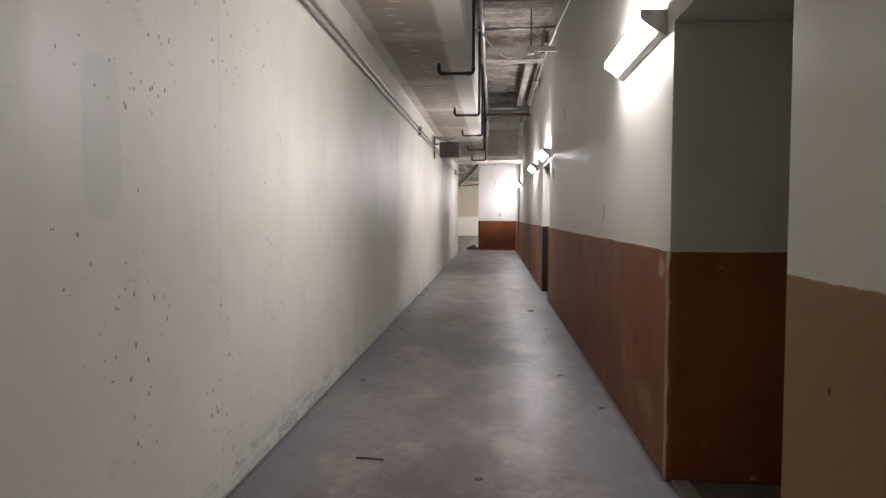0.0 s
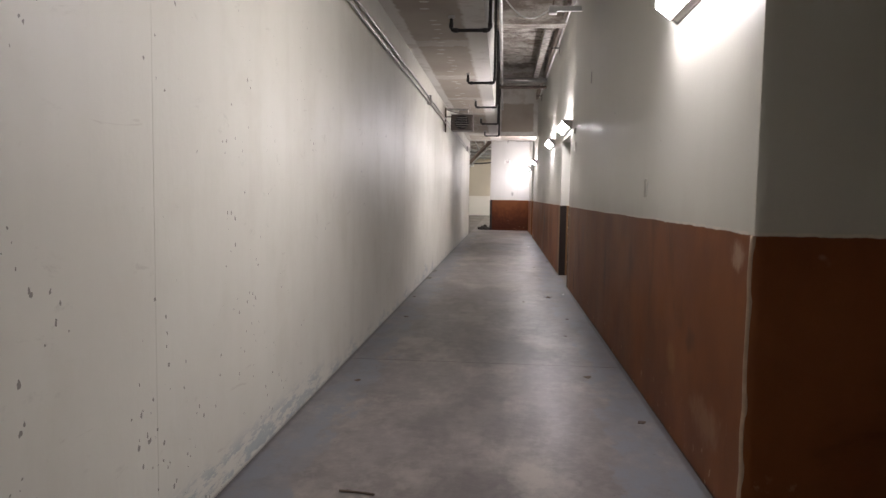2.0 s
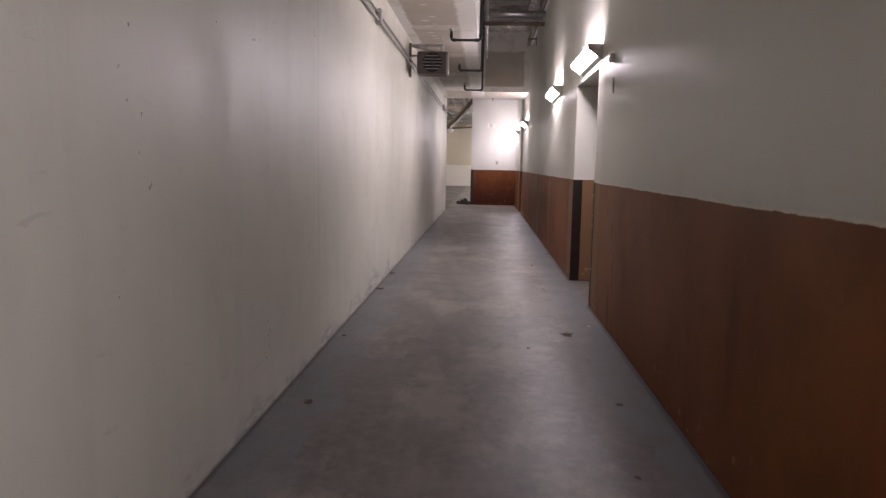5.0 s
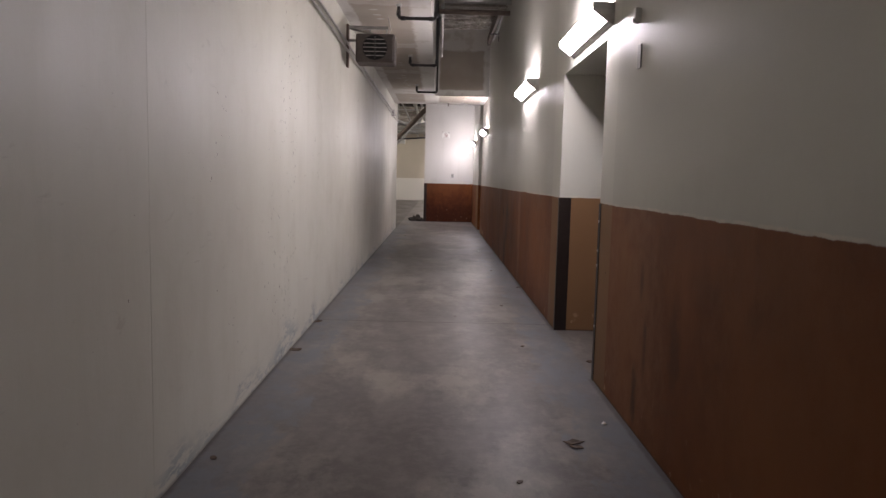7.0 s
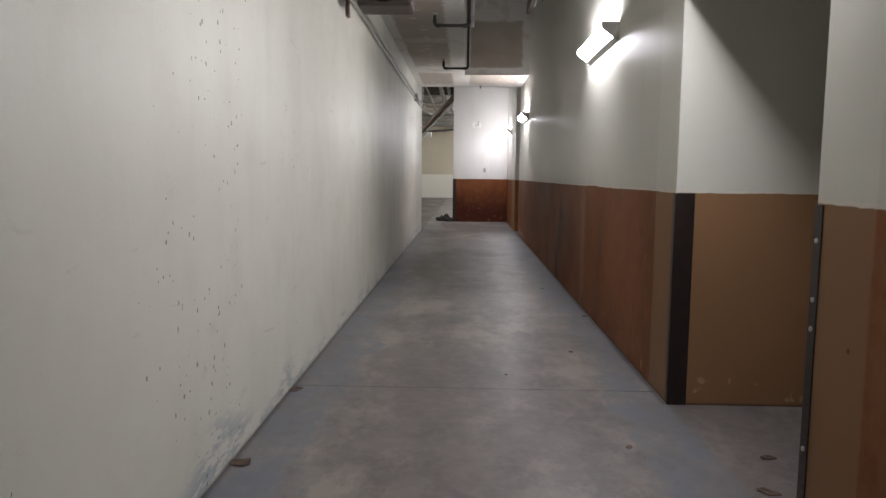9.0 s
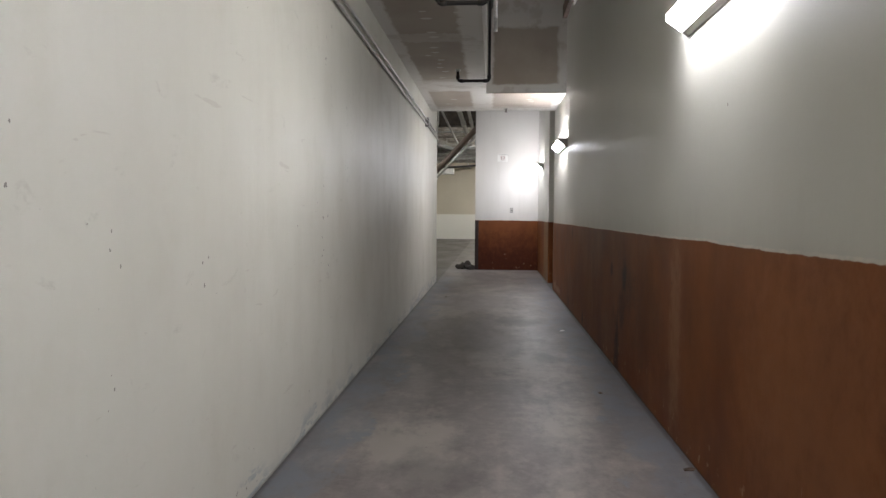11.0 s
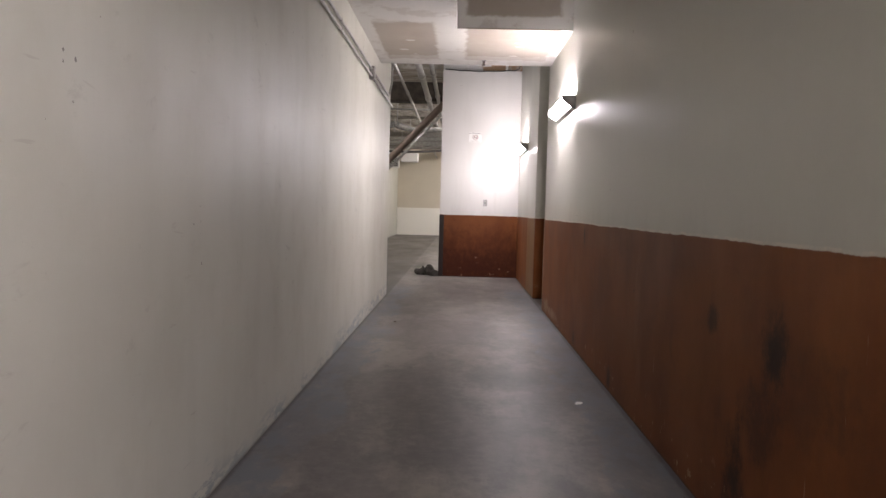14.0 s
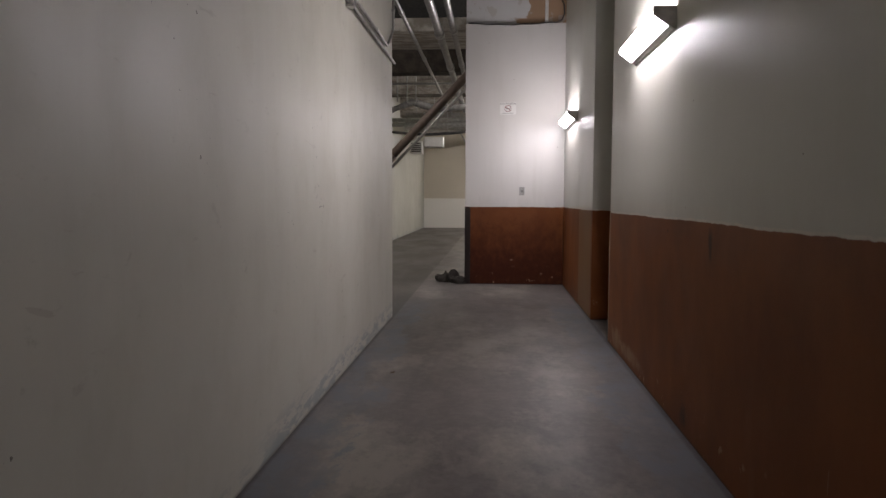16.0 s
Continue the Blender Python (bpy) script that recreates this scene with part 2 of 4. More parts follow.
def floor_surface():
    m = Mat("painted_concrete_floor", 0.45)
    m.b.inputs["Specular IOR Level"].default_value = 0.11
    x, y = m.axis(0), m.axis(1)
    big = m.noise((1, 0.42, 1), 1.1, 5, 0.6)
    lane = m.noise((1, 0.16, 1), 2.3, 5, 0.6)
    mid = m.noise((1, 0.55, 1), 3.4, 6, 0.65)
    fine = m.noise(scale=55, detail=3)
    c = m.mix(m.step(mid, 0.32, 0.7), (0.105, 0.092, 0.087), (0.148, 0.131, 0.122))
    c = m.mix(m.step(lane, 0.50, 0.66, 0, 0.5), c, (0.088, 0.079, 0.078))
    # paler worn-through patches with crisp, chewed edges
    bare = m.math("ADD", m.noise((1, 0.6, 1), 1.5, 8, 0.72), m.math("MULTIPLY", m.math("SUBTRACT", big, 0.5), 0.5))
    c = m.mix(m.step(bare, 0.48, 0.58, 0, 0.5), c, (0.225, 0.203, 0.178))
    c = m.mix(m.step(bare, 0.57, 0.63, 0, 0.4), c, (0.27, 0.245, 0.21))
    grain = m.noise(scale=13, detail=6, rough=0.7)
    c = m.mix(m.step(grain, 0.42, 0.66, 0, 0.25), c, (0.23, 0.21, 0.187))
    # the blue-grey coat that survives along both walls
    jag = m.math("MULTIPLY", m.math("SUBTRACT", m.noise((1, 0.5, 1), 2.2, 8, 0.75), 0.5), 1.15)
    xx = m.math("ADD", x, jag)
    coat = m.math("MAXIMUM", m.step(xx, -0.95, -0.88, 1, 0), m.step(xx, 0.62, 0.70))
    inside = m.step(x, 1.0, 1.03, 1, 0)
    coat = m.math("MULTIPLY", m.math("MULTIPLY", coat, inside), m.step(fine, 0.2, 0.5, 0.7, 1))
    coat = m.math("MULTIPLY", coat, m.step(grain, 0.58, 0.66, 1, 0.3))
    coat = m.math("MULTIPLY", coat, m.step(m.noise((1, 0.6, 1), 4.5, 7, 0.7), 0.42, 0.55, 1, 0.45))
    coat = m.math("MULTIPLY", coat, m.step(y, 25.5, 26.5, 1, 0))
    c = m.mix(coat, c, (0.130, 0.136, 0.148))
    # old spill rings and a dark oil mark
    for sx, sy, r in ((0.39, 17.44, 0.2), (0.22, 19.75, 0.4), (0.15, 5.9, 0.45), (-0.1, 4.0, 0.5), (-0.4, 14.4, 0.35), (-0.15, 2.7, 0.4)):
        d = m.math("SQRT", m.math("ADD", m.math("POWER", m.math("SUBTRACT", x, sx), 2.0), m.math("POWER", m.math("MULTIPLY", m.math("SUBTRACT", y, sy), 0.7), 2.0)))
        d = m.math("ADD", d, m.math("MULTIPLY", m.math("SUBTRACT", mid, 0.5), r * 1.8))
        c = m.mix(m.step(d, r * 0.4, r, 0.5, 0), c, (0.068, 0.061, 0.06))
    # chipped, dirty lips of the two slab joints
    for jy in (5.43, 12.30):
        d = m.math("ABSOLUTE", m.math("SUBTRACT", m.math("ADD", y, m.math("MULTIPLY", m.math("SUBTRACT", grain, 0.5), 0.05)), jy))
        c = m.mix(m.math("MULTIPLY", m.step(d, 0.004, 0.016, 0.45, 0), m.step(mid, 0.38, 0.55, 0.25, 1)), c, (0.05, 0.044, 0.04))
    # darker strip where floor meets wall
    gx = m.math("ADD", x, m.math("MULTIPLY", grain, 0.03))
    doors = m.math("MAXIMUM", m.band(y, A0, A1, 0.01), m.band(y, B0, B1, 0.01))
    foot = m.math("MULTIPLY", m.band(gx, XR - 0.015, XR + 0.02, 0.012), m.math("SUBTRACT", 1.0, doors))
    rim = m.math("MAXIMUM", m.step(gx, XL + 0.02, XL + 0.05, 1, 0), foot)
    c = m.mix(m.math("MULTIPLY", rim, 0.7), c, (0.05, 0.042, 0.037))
    speck = m.voronoi(scale=9.0)
    c = m.mix(m.math("LESS_THAN", speck, 0.05), c, (0.10, 0.09, 0.08))
    return m.done(c, m.step(big, 0.3, 0.7, 0.34, 0.46), m.bump(m.math("ADD", fine, m.math("MULTIPLY", mid, 0.8)), 0.1, 0.005))


def drywall_surface():
    m = Mat("taped_drywall", 0.75)
    big = m.noise(scale=1.0, detail=5)
    edge = m.noise(scale=6.0, detail=5, rough=0.7)
    x, y, z = m.axis(0), m.axis(1), m.axis(2)
    c = m.mix(m.step(big, 0.35, 0.65), (0.315, 0.27, 0.222), (0.375, 0.328, 0.275))
    jx = m.math("ADD", x, m.math("MULTIPLY", m.math("SUBTRACT", edge, 0.5), 0.12))
    jy = m.math("ADD", y, m.math("MULTIPLY", m.math("SUBTRACT", edge, 0.5), 0.3))
    rim = m.math("MAXIMUM", m.math("MAXIMUM", m.step(jx, -1.12, -1.08, 1, 0), m.step(jx, 0.84, 0.9)), m.band(jx, -0.46, -0.12, 0.03))
    seam = m.math("LESS_THAN", m.math("ABSOLUTE", m.math("SUBTRACT", m.math("FRACT", m.math("DIVIDE", jy, 2.44)), 0.5)), 0.07)
    end = m.math("MAXIMUM", m.band(jy, 20.7, 21.5, 0.05), m.band(jy, 23.2, 24.0, 0.04))
    zr = m.band(m.math("ADD", z, m.math("MULTIPLY", edge, 0.1)), 3.15, 3.42, 0.02)
    zr = m.math("MULTIPLY", zr, m.step(z, 3.24, 3.245))
    head = m.math("MULTIPLY", m.step(m.math("ADD", z, m.math("MULTIPLY", m.math("SUBTRACT", edge, 0.5), 0.16)), 4.20, 4.26), m.step(y, CROSS0 - 0.02, CROSS0 - 0.01))
    zr = m.math("MAXIMUM", zr, head)
    mud = m.math("MAXIMUM", m.math("MAXIMUM", rim, m.math("MULTIPLY", seam, 0.4)), m.math("MAXIMUM", end, zr))
    mud = m.math("MULTIPLY", mud, m.step(m.noise(scale=3.0, detail=6, rough=0.65), 0.36, 0.46, 0.6, 1))
    # dabs over the screws
    dab = m.voronoi((0.75, 1.5, 0.75), 3.0, rnd=0.35)
    mud = m.math("MAXIMUM", mud, m.math("LESS_THAN", m.math("ADD", dab, m.math("MULTIPLY", edge, 0.1)), 0.17))
    c = m.mix(m.math("MULTIPLY", mud, 0.9), c, (0.60, 0.585, 0.55))
    return m.done(c, None, m.bump(m.math("ADD", mud, edge), 0.15, 0.004))


def deck_surface():
    m = Mat("raw_concrete_deck", 0.9)
    ribs = m.noise((1.2, 4.0, 4.0), 1.6, 6, 0.68)
    big = m.noise(scale=1.3, detail=5)
    fine = m.noise(scale=16, detail=6, rough=0.75)
    crumb = m.voronoi((1, 1.6, 1), 22.0)
    c = m.mix(m.step(ribs, 0.38, 0.58), (0.19, 0.16, 0.133), (0.40, 0.37, 0.325))
    c = m.mix(m.step(fine, 0.52, 0.66, 0, 0.4), c, (0.12, 0.098, 0.078))
    c = m.mix(m.step(big, 0.54, 0.7, 0, 0.6), c, (0.17, 0.145, 0.12))
    return m.done(c, None, m.bump(m.math("ADD", fine, m.math("MULTIPLY", crumb, 0.8)), 0.7, 0.03))


def deck_planks():
    m = Mat("limewashed_board_marks", 0.9)
    rib = m.noise((0.9, 4.0, 1.0), 1.6, 6, 0.7)
    big = m.noise(scale=1.1, detail=5)
    c = m.mix(m.step(rib, 0.4, 0.6), (0.30, 0.265, 0.22), (0.56, 0.53, 0.48))
    c = m.mix(m.step(big, 0.55, 0.68, 0, 0.6), c, (0.20, 0.17, 0.14))
    return m.done(c, None, m.bump(rib, 0.6, 0.03))


def torn_board():
    m = Mat("torn_gypsum_board", 0.8)
    a = m.noise((1.6, 1, 1.6), 2.6, 4)
    x, z = m.axis(0), m.axis(2)
    lean = m.math("ADD", x, m.math("MULTIPLY", m.math("SUBTRACT", a, 0.5), 0.7))
    foot = m.math("MULTIPLY", m.step(lean, 0.2, 0.24), m.step(z, 4.12, 4.14, 1, 0))
    bare = m.math("MAXIMUM", m.step(lean, 0.44, 0.47), foot)
    c = m.mix(bare, (0.60, 0.595, 0.585), (0.36, 0.235, 0.145))
    c = m.mix(m.step(m.noise(scale=5, detail=5), 0.58, 0.6, 0, 0.5), c, (0.46, 0.42, 0.37))
    return m.done(c, None, m.bump(m.math("ADD", a, m.math("MULTIPLY", bare, -0.4)), 0.3, 0.01))


def far_room_surface():
    m = Mat("two_tone_far_wall", 0.6)
    z = m.axis(2)
    big = m.noise(scale=0.6, detail=4)
    top = m.mix(m.step(big, 0.3, 0.7), (0.56, 0.50, 0.40), (0.61, 0.545, 0.44))
    return m.done(m.mix(m.step(z, 1.375, 1.385), (0.78, 0.75, 0.69), top))


M_LEFT = concrete_wall()
M_TAN = wainscot_wall("tan_dado_wall", -9.0, 40.0, tone=(0.26, 0.156, 0.07))
M_R2 = wainscot_wall("brown_dado_wall_a", 10.15, 10.6, marks=(
    (9.7, 0.6, 0.75, 0.95, (0.25, 0.118, 0.055), 0.6), (7.9, 0.7, 0.7, 0.7, (0.22, 0.095, 0.042), 0.4), (2.83, 1.13, 0.10, 0.07, (0.42, 0.30, 0.22), 0.7), (3.9, 0.45, 0.12, 0.10, (0.30, 0.17, 0.08), 0.4),
    (6.6, 0.7, 0.08, 0.3, (0.06, 0.025, 0.015), 0.5), (8.9, 0.6, 0.1, 0.25, (0.05, 0.02, 0.013), 0.5),
    (9.45, 0.85, 0.04, 0.12, (0.045, 0.02, 0.012), 0.6), (9.35, 0.5, 0.04, 0.2, (0.05, 0.02, 0.013), 0.7), (9.5, 0.2, 0.06, 0.2, (0.045, 0.02, 0.012), 0.8), (3.5, 0.62, 0.1, 0.08, (0.06, 0.026, 0.016), 0.6), (3.2, 0.3, 0.3, 0.12, (0.33, 0.22, 0.14), 0.35)))
M_R3 = wainscot_wall("brown_dado_wall_b", 11.9, 12.47, marks=(
    (13.3, 0.65, 0.8, 0.85, (0.26, 0.105, 0.045), 0.5), (15.1, 0.65, 0.16, 0.85, (0.36, 0.21, 0.13), 0.38), (16.75, 0.84, 0.13, 0.17, (0.026, 0.012, 0.008), 0.95), (16.72, 0.8, 0.09, 0.1, (0.022, 0.010, 0.007), 1.0), (17.35, 0.86, 0.08, 0.07, (0.03, 0.014, 0.009), 0.8), (16.85, 0.55, 0.2, 0.2, (0.04, 0.018, 0.012), 0.7),
    (17.05, 0.18, 0.13, 0.38, (0.024, 0.012, 0.008), 0.95), (16.5, 0.75, 0.3, 0.2, (0.06, 0.026, 0.016), 0.5), (19.4, 0.1, 0.08, 0.1, (0.03, 0.02, 0.015), 0.8),
    (21.0, 0.09, 0.08, 0.08, (0.03, 0.02, 0.015), 0.8), (22.6, 0.1, 0.5, 0.07, (0.38, 0.27, 0.19), 0.6), (20.6, 1.12, 0.04, 0.09, (0.03, 0.015, 0.01), 0.8), (23.2, 0.12, 0.3, 0.1, (0.36, 0.26, 0.17), 0.6), (15.9, 0.6, 0.5, 0.45, (0.075, 0.03, 0.015), 0.4)))
M_R4 = wainscot_wall("brown_dado_wall_c", 24.9, 26.0)
# both bands paint in the shade that deepens towards this dado's foot
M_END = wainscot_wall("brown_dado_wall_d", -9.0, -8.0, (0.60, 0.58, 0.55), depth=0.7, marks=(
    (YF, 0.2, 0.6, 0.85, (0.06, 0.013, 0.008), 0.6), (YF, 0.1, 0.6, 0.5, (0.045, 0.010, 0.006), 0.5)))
M_FLOOR = floor_surface()
M_DRY = drywall_surface()
M_DECK = deck_surface()
M_TORN = torn_board()
M_FAR = far_room_surface()
M_BLACK = plain("black_iron_pipe", (0.025, 0.022, 0.02), 0.5, 0.3)
M_GALV = plain("galvanised_conduit", (0.52, 0.51, 0.49), 0.38, 0.85)
M_DARKSTEEL = plain("dark_brown_steel", (0.022, 0.014, 0.012), 0.42, 0.2)
M_ENAMEL = plain("grey_enamel", (0.36, 0.34, 0.31), 0.45)
M_LENSBOX = plain("fixture_housing", (0.55, 0.53, 0.50), 0.45)
M_HEATER = plain("taupe_heater_enamel", (0.06, 0.045, 0.037), 0.5)
M_DARK = plain("dark_grille", (0.035, 0.032, 0.03), 0.55)
M_WHITE = plain("white_plastic", (0.7, 0.69, 0.66), 0.4, vary=0.08)
M_PLATE = plain("steel_plate", (0.40, 0.39, 0.37), 0.4, 0.5)
M_SEAM = plain("joint_shadow", (0.10, 0.09, 0.085), 0.9)
M_LEAF = plain("dry_leaf", (0.105, 0.068, 0.042), 0.8, vary=0.5)
M_TWIG = plain("dry_twig", (0.09, 0.065, 0.045), 0.85)
M_BEAD = plain("worn_corner_bead", (0.40, 0.29, 0.20), 0.5)
M_RAG = plain("dark_debris", (0.045, 0.037, 0.03), 0.95, vary=0.6, scale=30)
M_WIRE = plain("grey_cable", (0.42, 0.40, 0.37), 0.6)
# near-black stands in for the lack of light in the high void
M_VOID = plain("unlit_void_concrete", (0.014, 0.012, 0.011), 0.95, vary=0.5, scale=3)
M_STRUT = plain("dusty_strut", (0.36, 0.33, 0.29), 0.85, vary=0.6, scale=9)
M_RUST = plain("rusty_brown_pipe", (0.16, 0.12, 0.095), 0.6, 0.3)
M_PAPER = plain("paper_scrap", (0.8, 0.79, 0.76), 0.8, vary=0.1)
M_LENS = glow("lit_lens", (1.0, 0.95, 0.99), LAMP)
M_LENS_OLD = glow("lit_lens_old_tube", (1.0, 0.95, 0.99), LAMP * 0.95)
# boosted lens for the added rear light, to brighten the nearest walls
M_LENS_REAR = glow("lit_lens_rear_fill", (1.0, 0.95, 0.99), LAMP * 1.7)
M_PAINTED = plain("overpainted_plate", (0.36, 0.34, 0.295), 0.6, vary=0.12)
M_RED = plain("printed_red", (0.22, 0.05, 0.045), 0.6)
M_FOIL = plain("dusty_flexible_duct", (0.27, 0.26, 0.245), 0.6, 0.2, vary=0.6, scale=5)
M_DARKBEAM = plain("dark_brown_concrete", (0.075, 0.06, 0.048), 0.95, vary=0.5, scale=5)
M_HOLE = plain("black_opening", (0.006, 0.005, 0.005), 0.9)
M_PLANK = deck_planks()
M_FARLENS = glow("lit_far_lens", (1.0, 0.96, 0.92), FAR_LAMP)


# ---- mesh helpers ----
def bm_box(bm, x0, x1, y0, y1, z0, z1, bevel=0.0):
    vs = bmesh.ops.create_cube(bm, size=1.0)["verts"]
    for v in vs:
        v.co = Vector((x0 + (v.co.x + 0.5) * (x1 - x0), y0 + (v.co.y + 0.5) * (y1 - y0), z0 + (v.co.z + 0.5) * (z1 - z0)))
    if bevel:
        es = {e for v in vs for e in v.link_edges}
        bmesh.ops.bevel(bm, geom=list(es), offset=bevel, segments=2, affect="EDGES", profile=0.6)
    return bm


def box(x0, x1, y0, y1, z0, z1, bevel=0.0):
    return bm_box(bmesh.new(), x0, x1, y0, y1, z0, z1, bevel)


def tube(bm, pts, r, n=10):
    """A round bar through pts, with a joined ring at each bend."""
    pts = [Vector(p) for p in pts]
    rings = []
    for i, p in enumerate(pts):
        d = (pts[min(i + 1, len(pts) - 1)] - pts[max(i - 1, 0)]).normalized()
        side = d.cross(Vector((0, 0, 1))) if abs(d.z) < 0.9 else d.cross(Vector((0, 1, 0)))
        side.normalize()
        up = side.cross(d)
        rings.append([bm.verts.new(p + r * (math.cos(2 * math.pi * k / n) * side + math.sin(2 * math.pi * k / n) * up)) for k in range(n)])
    for a, b in zip(rings, rings[1:]):
        for k in range(n):
            f = bm.faces.new((a[k], a[(k + 1) % n], b[(k + 1) % n], b[k]))
            f.smooth = True
    bm.faces.new(rings[0][::-1])
    bm.faces.new(rings[-1])
    return bm


def bent(pts, r, bend=0.06, n=10):
    """A pipe with rounded bends."""
    pts = [Vector(p) for p in pts]
    out = [pts[0]]
    for a, b, c in zip(pts, pts[1:], pts[2:]):
        u, v = (a - b).normalized(), (c - b).normalized()
        for k in range(5):
            t = k / 4
            out.append((1 - t) ** 2 * (b + u * bend) + 2 * t * (1 - t) * b + t * t * (b + v * bend))
    out.append(pts[-1])
    return tube(bmesh.new(), out, r, n)


def prism(profile, y0, y1):
    """A solid with a cross-section in x, z drawn along y."""
    bm = bmesh.new()
    a = [bm.verts.new((x, y0, z)) for x, z in profile]
    b = [bm.verts.new((x, y1, z)) for x, z in profile]
    n = len(profile)
    for k in range(n):
        bm.faces.new((a[k], a[(k + 1) % n], b[(k + 1) % n], b[k]))
    bm.faces.new(a[::-1])
    bm.faces.new(b)
    return bm


def part(name, bm, material, parent=None, label=""):
    bmesh.ops.recalc_face_normals(bm, faces=bm.faces)
    me = bpy.data.meshes.new(name)
    bm.to_mesh(me)
    bm.free()
    me.materials.append(material)
    ob = new(name, me)
    if parent is not None:
        ob.parent = parent
        ob.matrix_parent_inverse = parent.matrix_world.inverted() if parent.type != "EMPTY" else parent.matrix_basis.inverted()
    if label:
        tagged(ob, label)
    return ob


def thing(name, at, label, category, group="", kind=""):
    ob = new(name)
    ob.matrix_basis = pose(*at)
    return tagged(ob, label, category, group, kind)


def local(name, bm, material, parent, label=""):
    """A part whose mesh is drawn in its parent's own axes."""
    ob = part(name, bm, material, None, label)
    ob.parent = parent
    return ob


def setting(name, bm, material, label, category):
    return tagged(part(name, bm, material), label, category, kind="structure")


# ---- the large structure ----
XO = 3.2
wall_left = setting("wall_left", box(XL - 0.2, XL, -9, LEND, 0, DECK), M_LEFT, "cream painted concrete wall pitted with small holes", "wall")
setting("wall_right_1", box(XR, XO, -9, A0, 0, DECK, 0.004), M_TAN, "off-white wall above a tan painted dado", "wall")
wall_r2 = setting("wall_right_2", box(XR, XO, A1, B0, 0, DECK, 0.004), M_R2, "off-white wall above a scuffed brown painted dado", "wall")
wall_r3 = setting("wall_right_3", box(XR, XO, B1, C0, 0, DECK, 0.004), M_R3, "off-white wall above a stained brown painted dado", "wall")
setting("wall_right_4", box(XR, XO, C1, YF, 0, DECK, 0.004), M_R4, "off-white wall with brown dado beside the end wall", "wall")
setting("wall_lintel_1", box(XR, XO, A0, A1, 2.40, DECK), M_TAN, "off-white wall over the first side opening", "wall")
setting("wall_lintel_2", box(XR, XO, B0, B1, 2.31, DECK), M_R2, "off-white wall over the second side opening", "wall")
setting("wall_recess_1", box(XO, XO + 0.2, A0 - 0.2, A1 + 0.2, 0, 2.6), M_TAN, "plain back wall of the dark side opening", "wall")
setting("wall_recess_2", box(XO, XO + 0.2, B0 - 0.2, B1 + 0.2, 0, 2.6), M_TAN, "plain back wall of the side opening with tan dado", "wall")
setting("wall_recess_3", box(1.75, 1.95, C0, C1, 0, DECK), M_R4, "plain back wall of the tall recess", "wall")
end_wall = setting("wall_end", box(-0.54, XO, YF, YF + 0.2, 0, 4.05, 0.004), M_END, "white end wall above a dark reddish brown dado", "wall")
setting("wall_end_top", box(-0.535, XO, YF + 0.02, YF + 0.18, 4.05, DECK), M_TORN, "torn and patched gypsum board above the end wall", "wall")
setting("wall_rear", box(XL - 0.2, XO, -9.2, -9, 0, DECK), M_LEFT, "plain painted wall closing the hall", "wall")
# the room beyond the end of the hall
setting("wall_far_back", box(-9, XO, BACK, BACK + 0.2, 0, 6.3), M_FAR, "far wall in beige over white paint", "wall")
setting("wall_far_left", box(BX - 0.2, BX, 33.0, BACK, 0, 6.3), M_LEFT, "pale painted side wall of the far room", "wall")
setting("wall_far_left_2", box(-9.2, -9, LEND - 0.2, 33.2, 0, 6.3), M_LEFT, "pale painted outer wall of the far room", "wall")
setting("wall_far_left_3", box(-9, BX, 33.0, 33.2, 0, 6.3), M_LEFT, "pale painted return wall of the far room", "wall")
setting("wall_far_near", box(-9, XL - 0.2, LEND - 0.2, LEND, 0, 6.3), M_LEFT, "pale painted near wall of the far room", "wall")
setting("wall_far_right", box(XO, XO + 0.2, YF, BACK, 0, 6.3), M_LEFT, "pale painted wall of the far room", "wall")
setting("ceiling_deck", box(XL - 0.2, XO, -9.2, LEND, DECK, DECK + 0.2), M_DECK, "rough board-marked concrete deck overhead", "ceiling")


def rough_deck():
    """Crumbling board-marked underside: rows across the hall, each a little proud, with torn lips."""
    nx, ny, y0, y1 = 34, 620, 2.0, CROSS0
    verts, faces = [], []
    for j in range(ny + 1):
        y = y0 + (y1 - y0) * j / ny
        for i in range(nx + 1):
            x = EDGE + (XR - EDGE) * i / nx
            w = y + 0.05 * noise.noise(Vector((x * 2.5, y * 0.7, 3.0)))
            row = (w / 0.27) % 1.0
            lip = max(0.0, 1 - abs(row - 0.5) * 5.0)
            torn = noise.noise(Vector((x * 5, y * 9, 1.0)))
            z = 0.012 + 0.06 * lip * (0.7 + torn) + 0.014 * noise.noise(Vector((x * 14, y * 14, 7.0))) + 0.02 * abs(noise.noise(Vector((x * 3, y * 3, 2.0))))
            verts.append((x, y, DECK - max(0.003, z)))
    for j in range(ny):
        for i in range(nx):
            a = j * (nx + 1) + i
            faces.append((a, a + nx + 1, a + nx + 2, a + 1))
    me = bpy.data.meshes.new("ceiling_rough")
    me.from_pydata(verts, [], faces)
    me.materials.append(M_DECK)
    return tagged(new("ceiling_rough", me), "crumbling board-marked concrete underside of the deck", "ceiling", kind="structure")


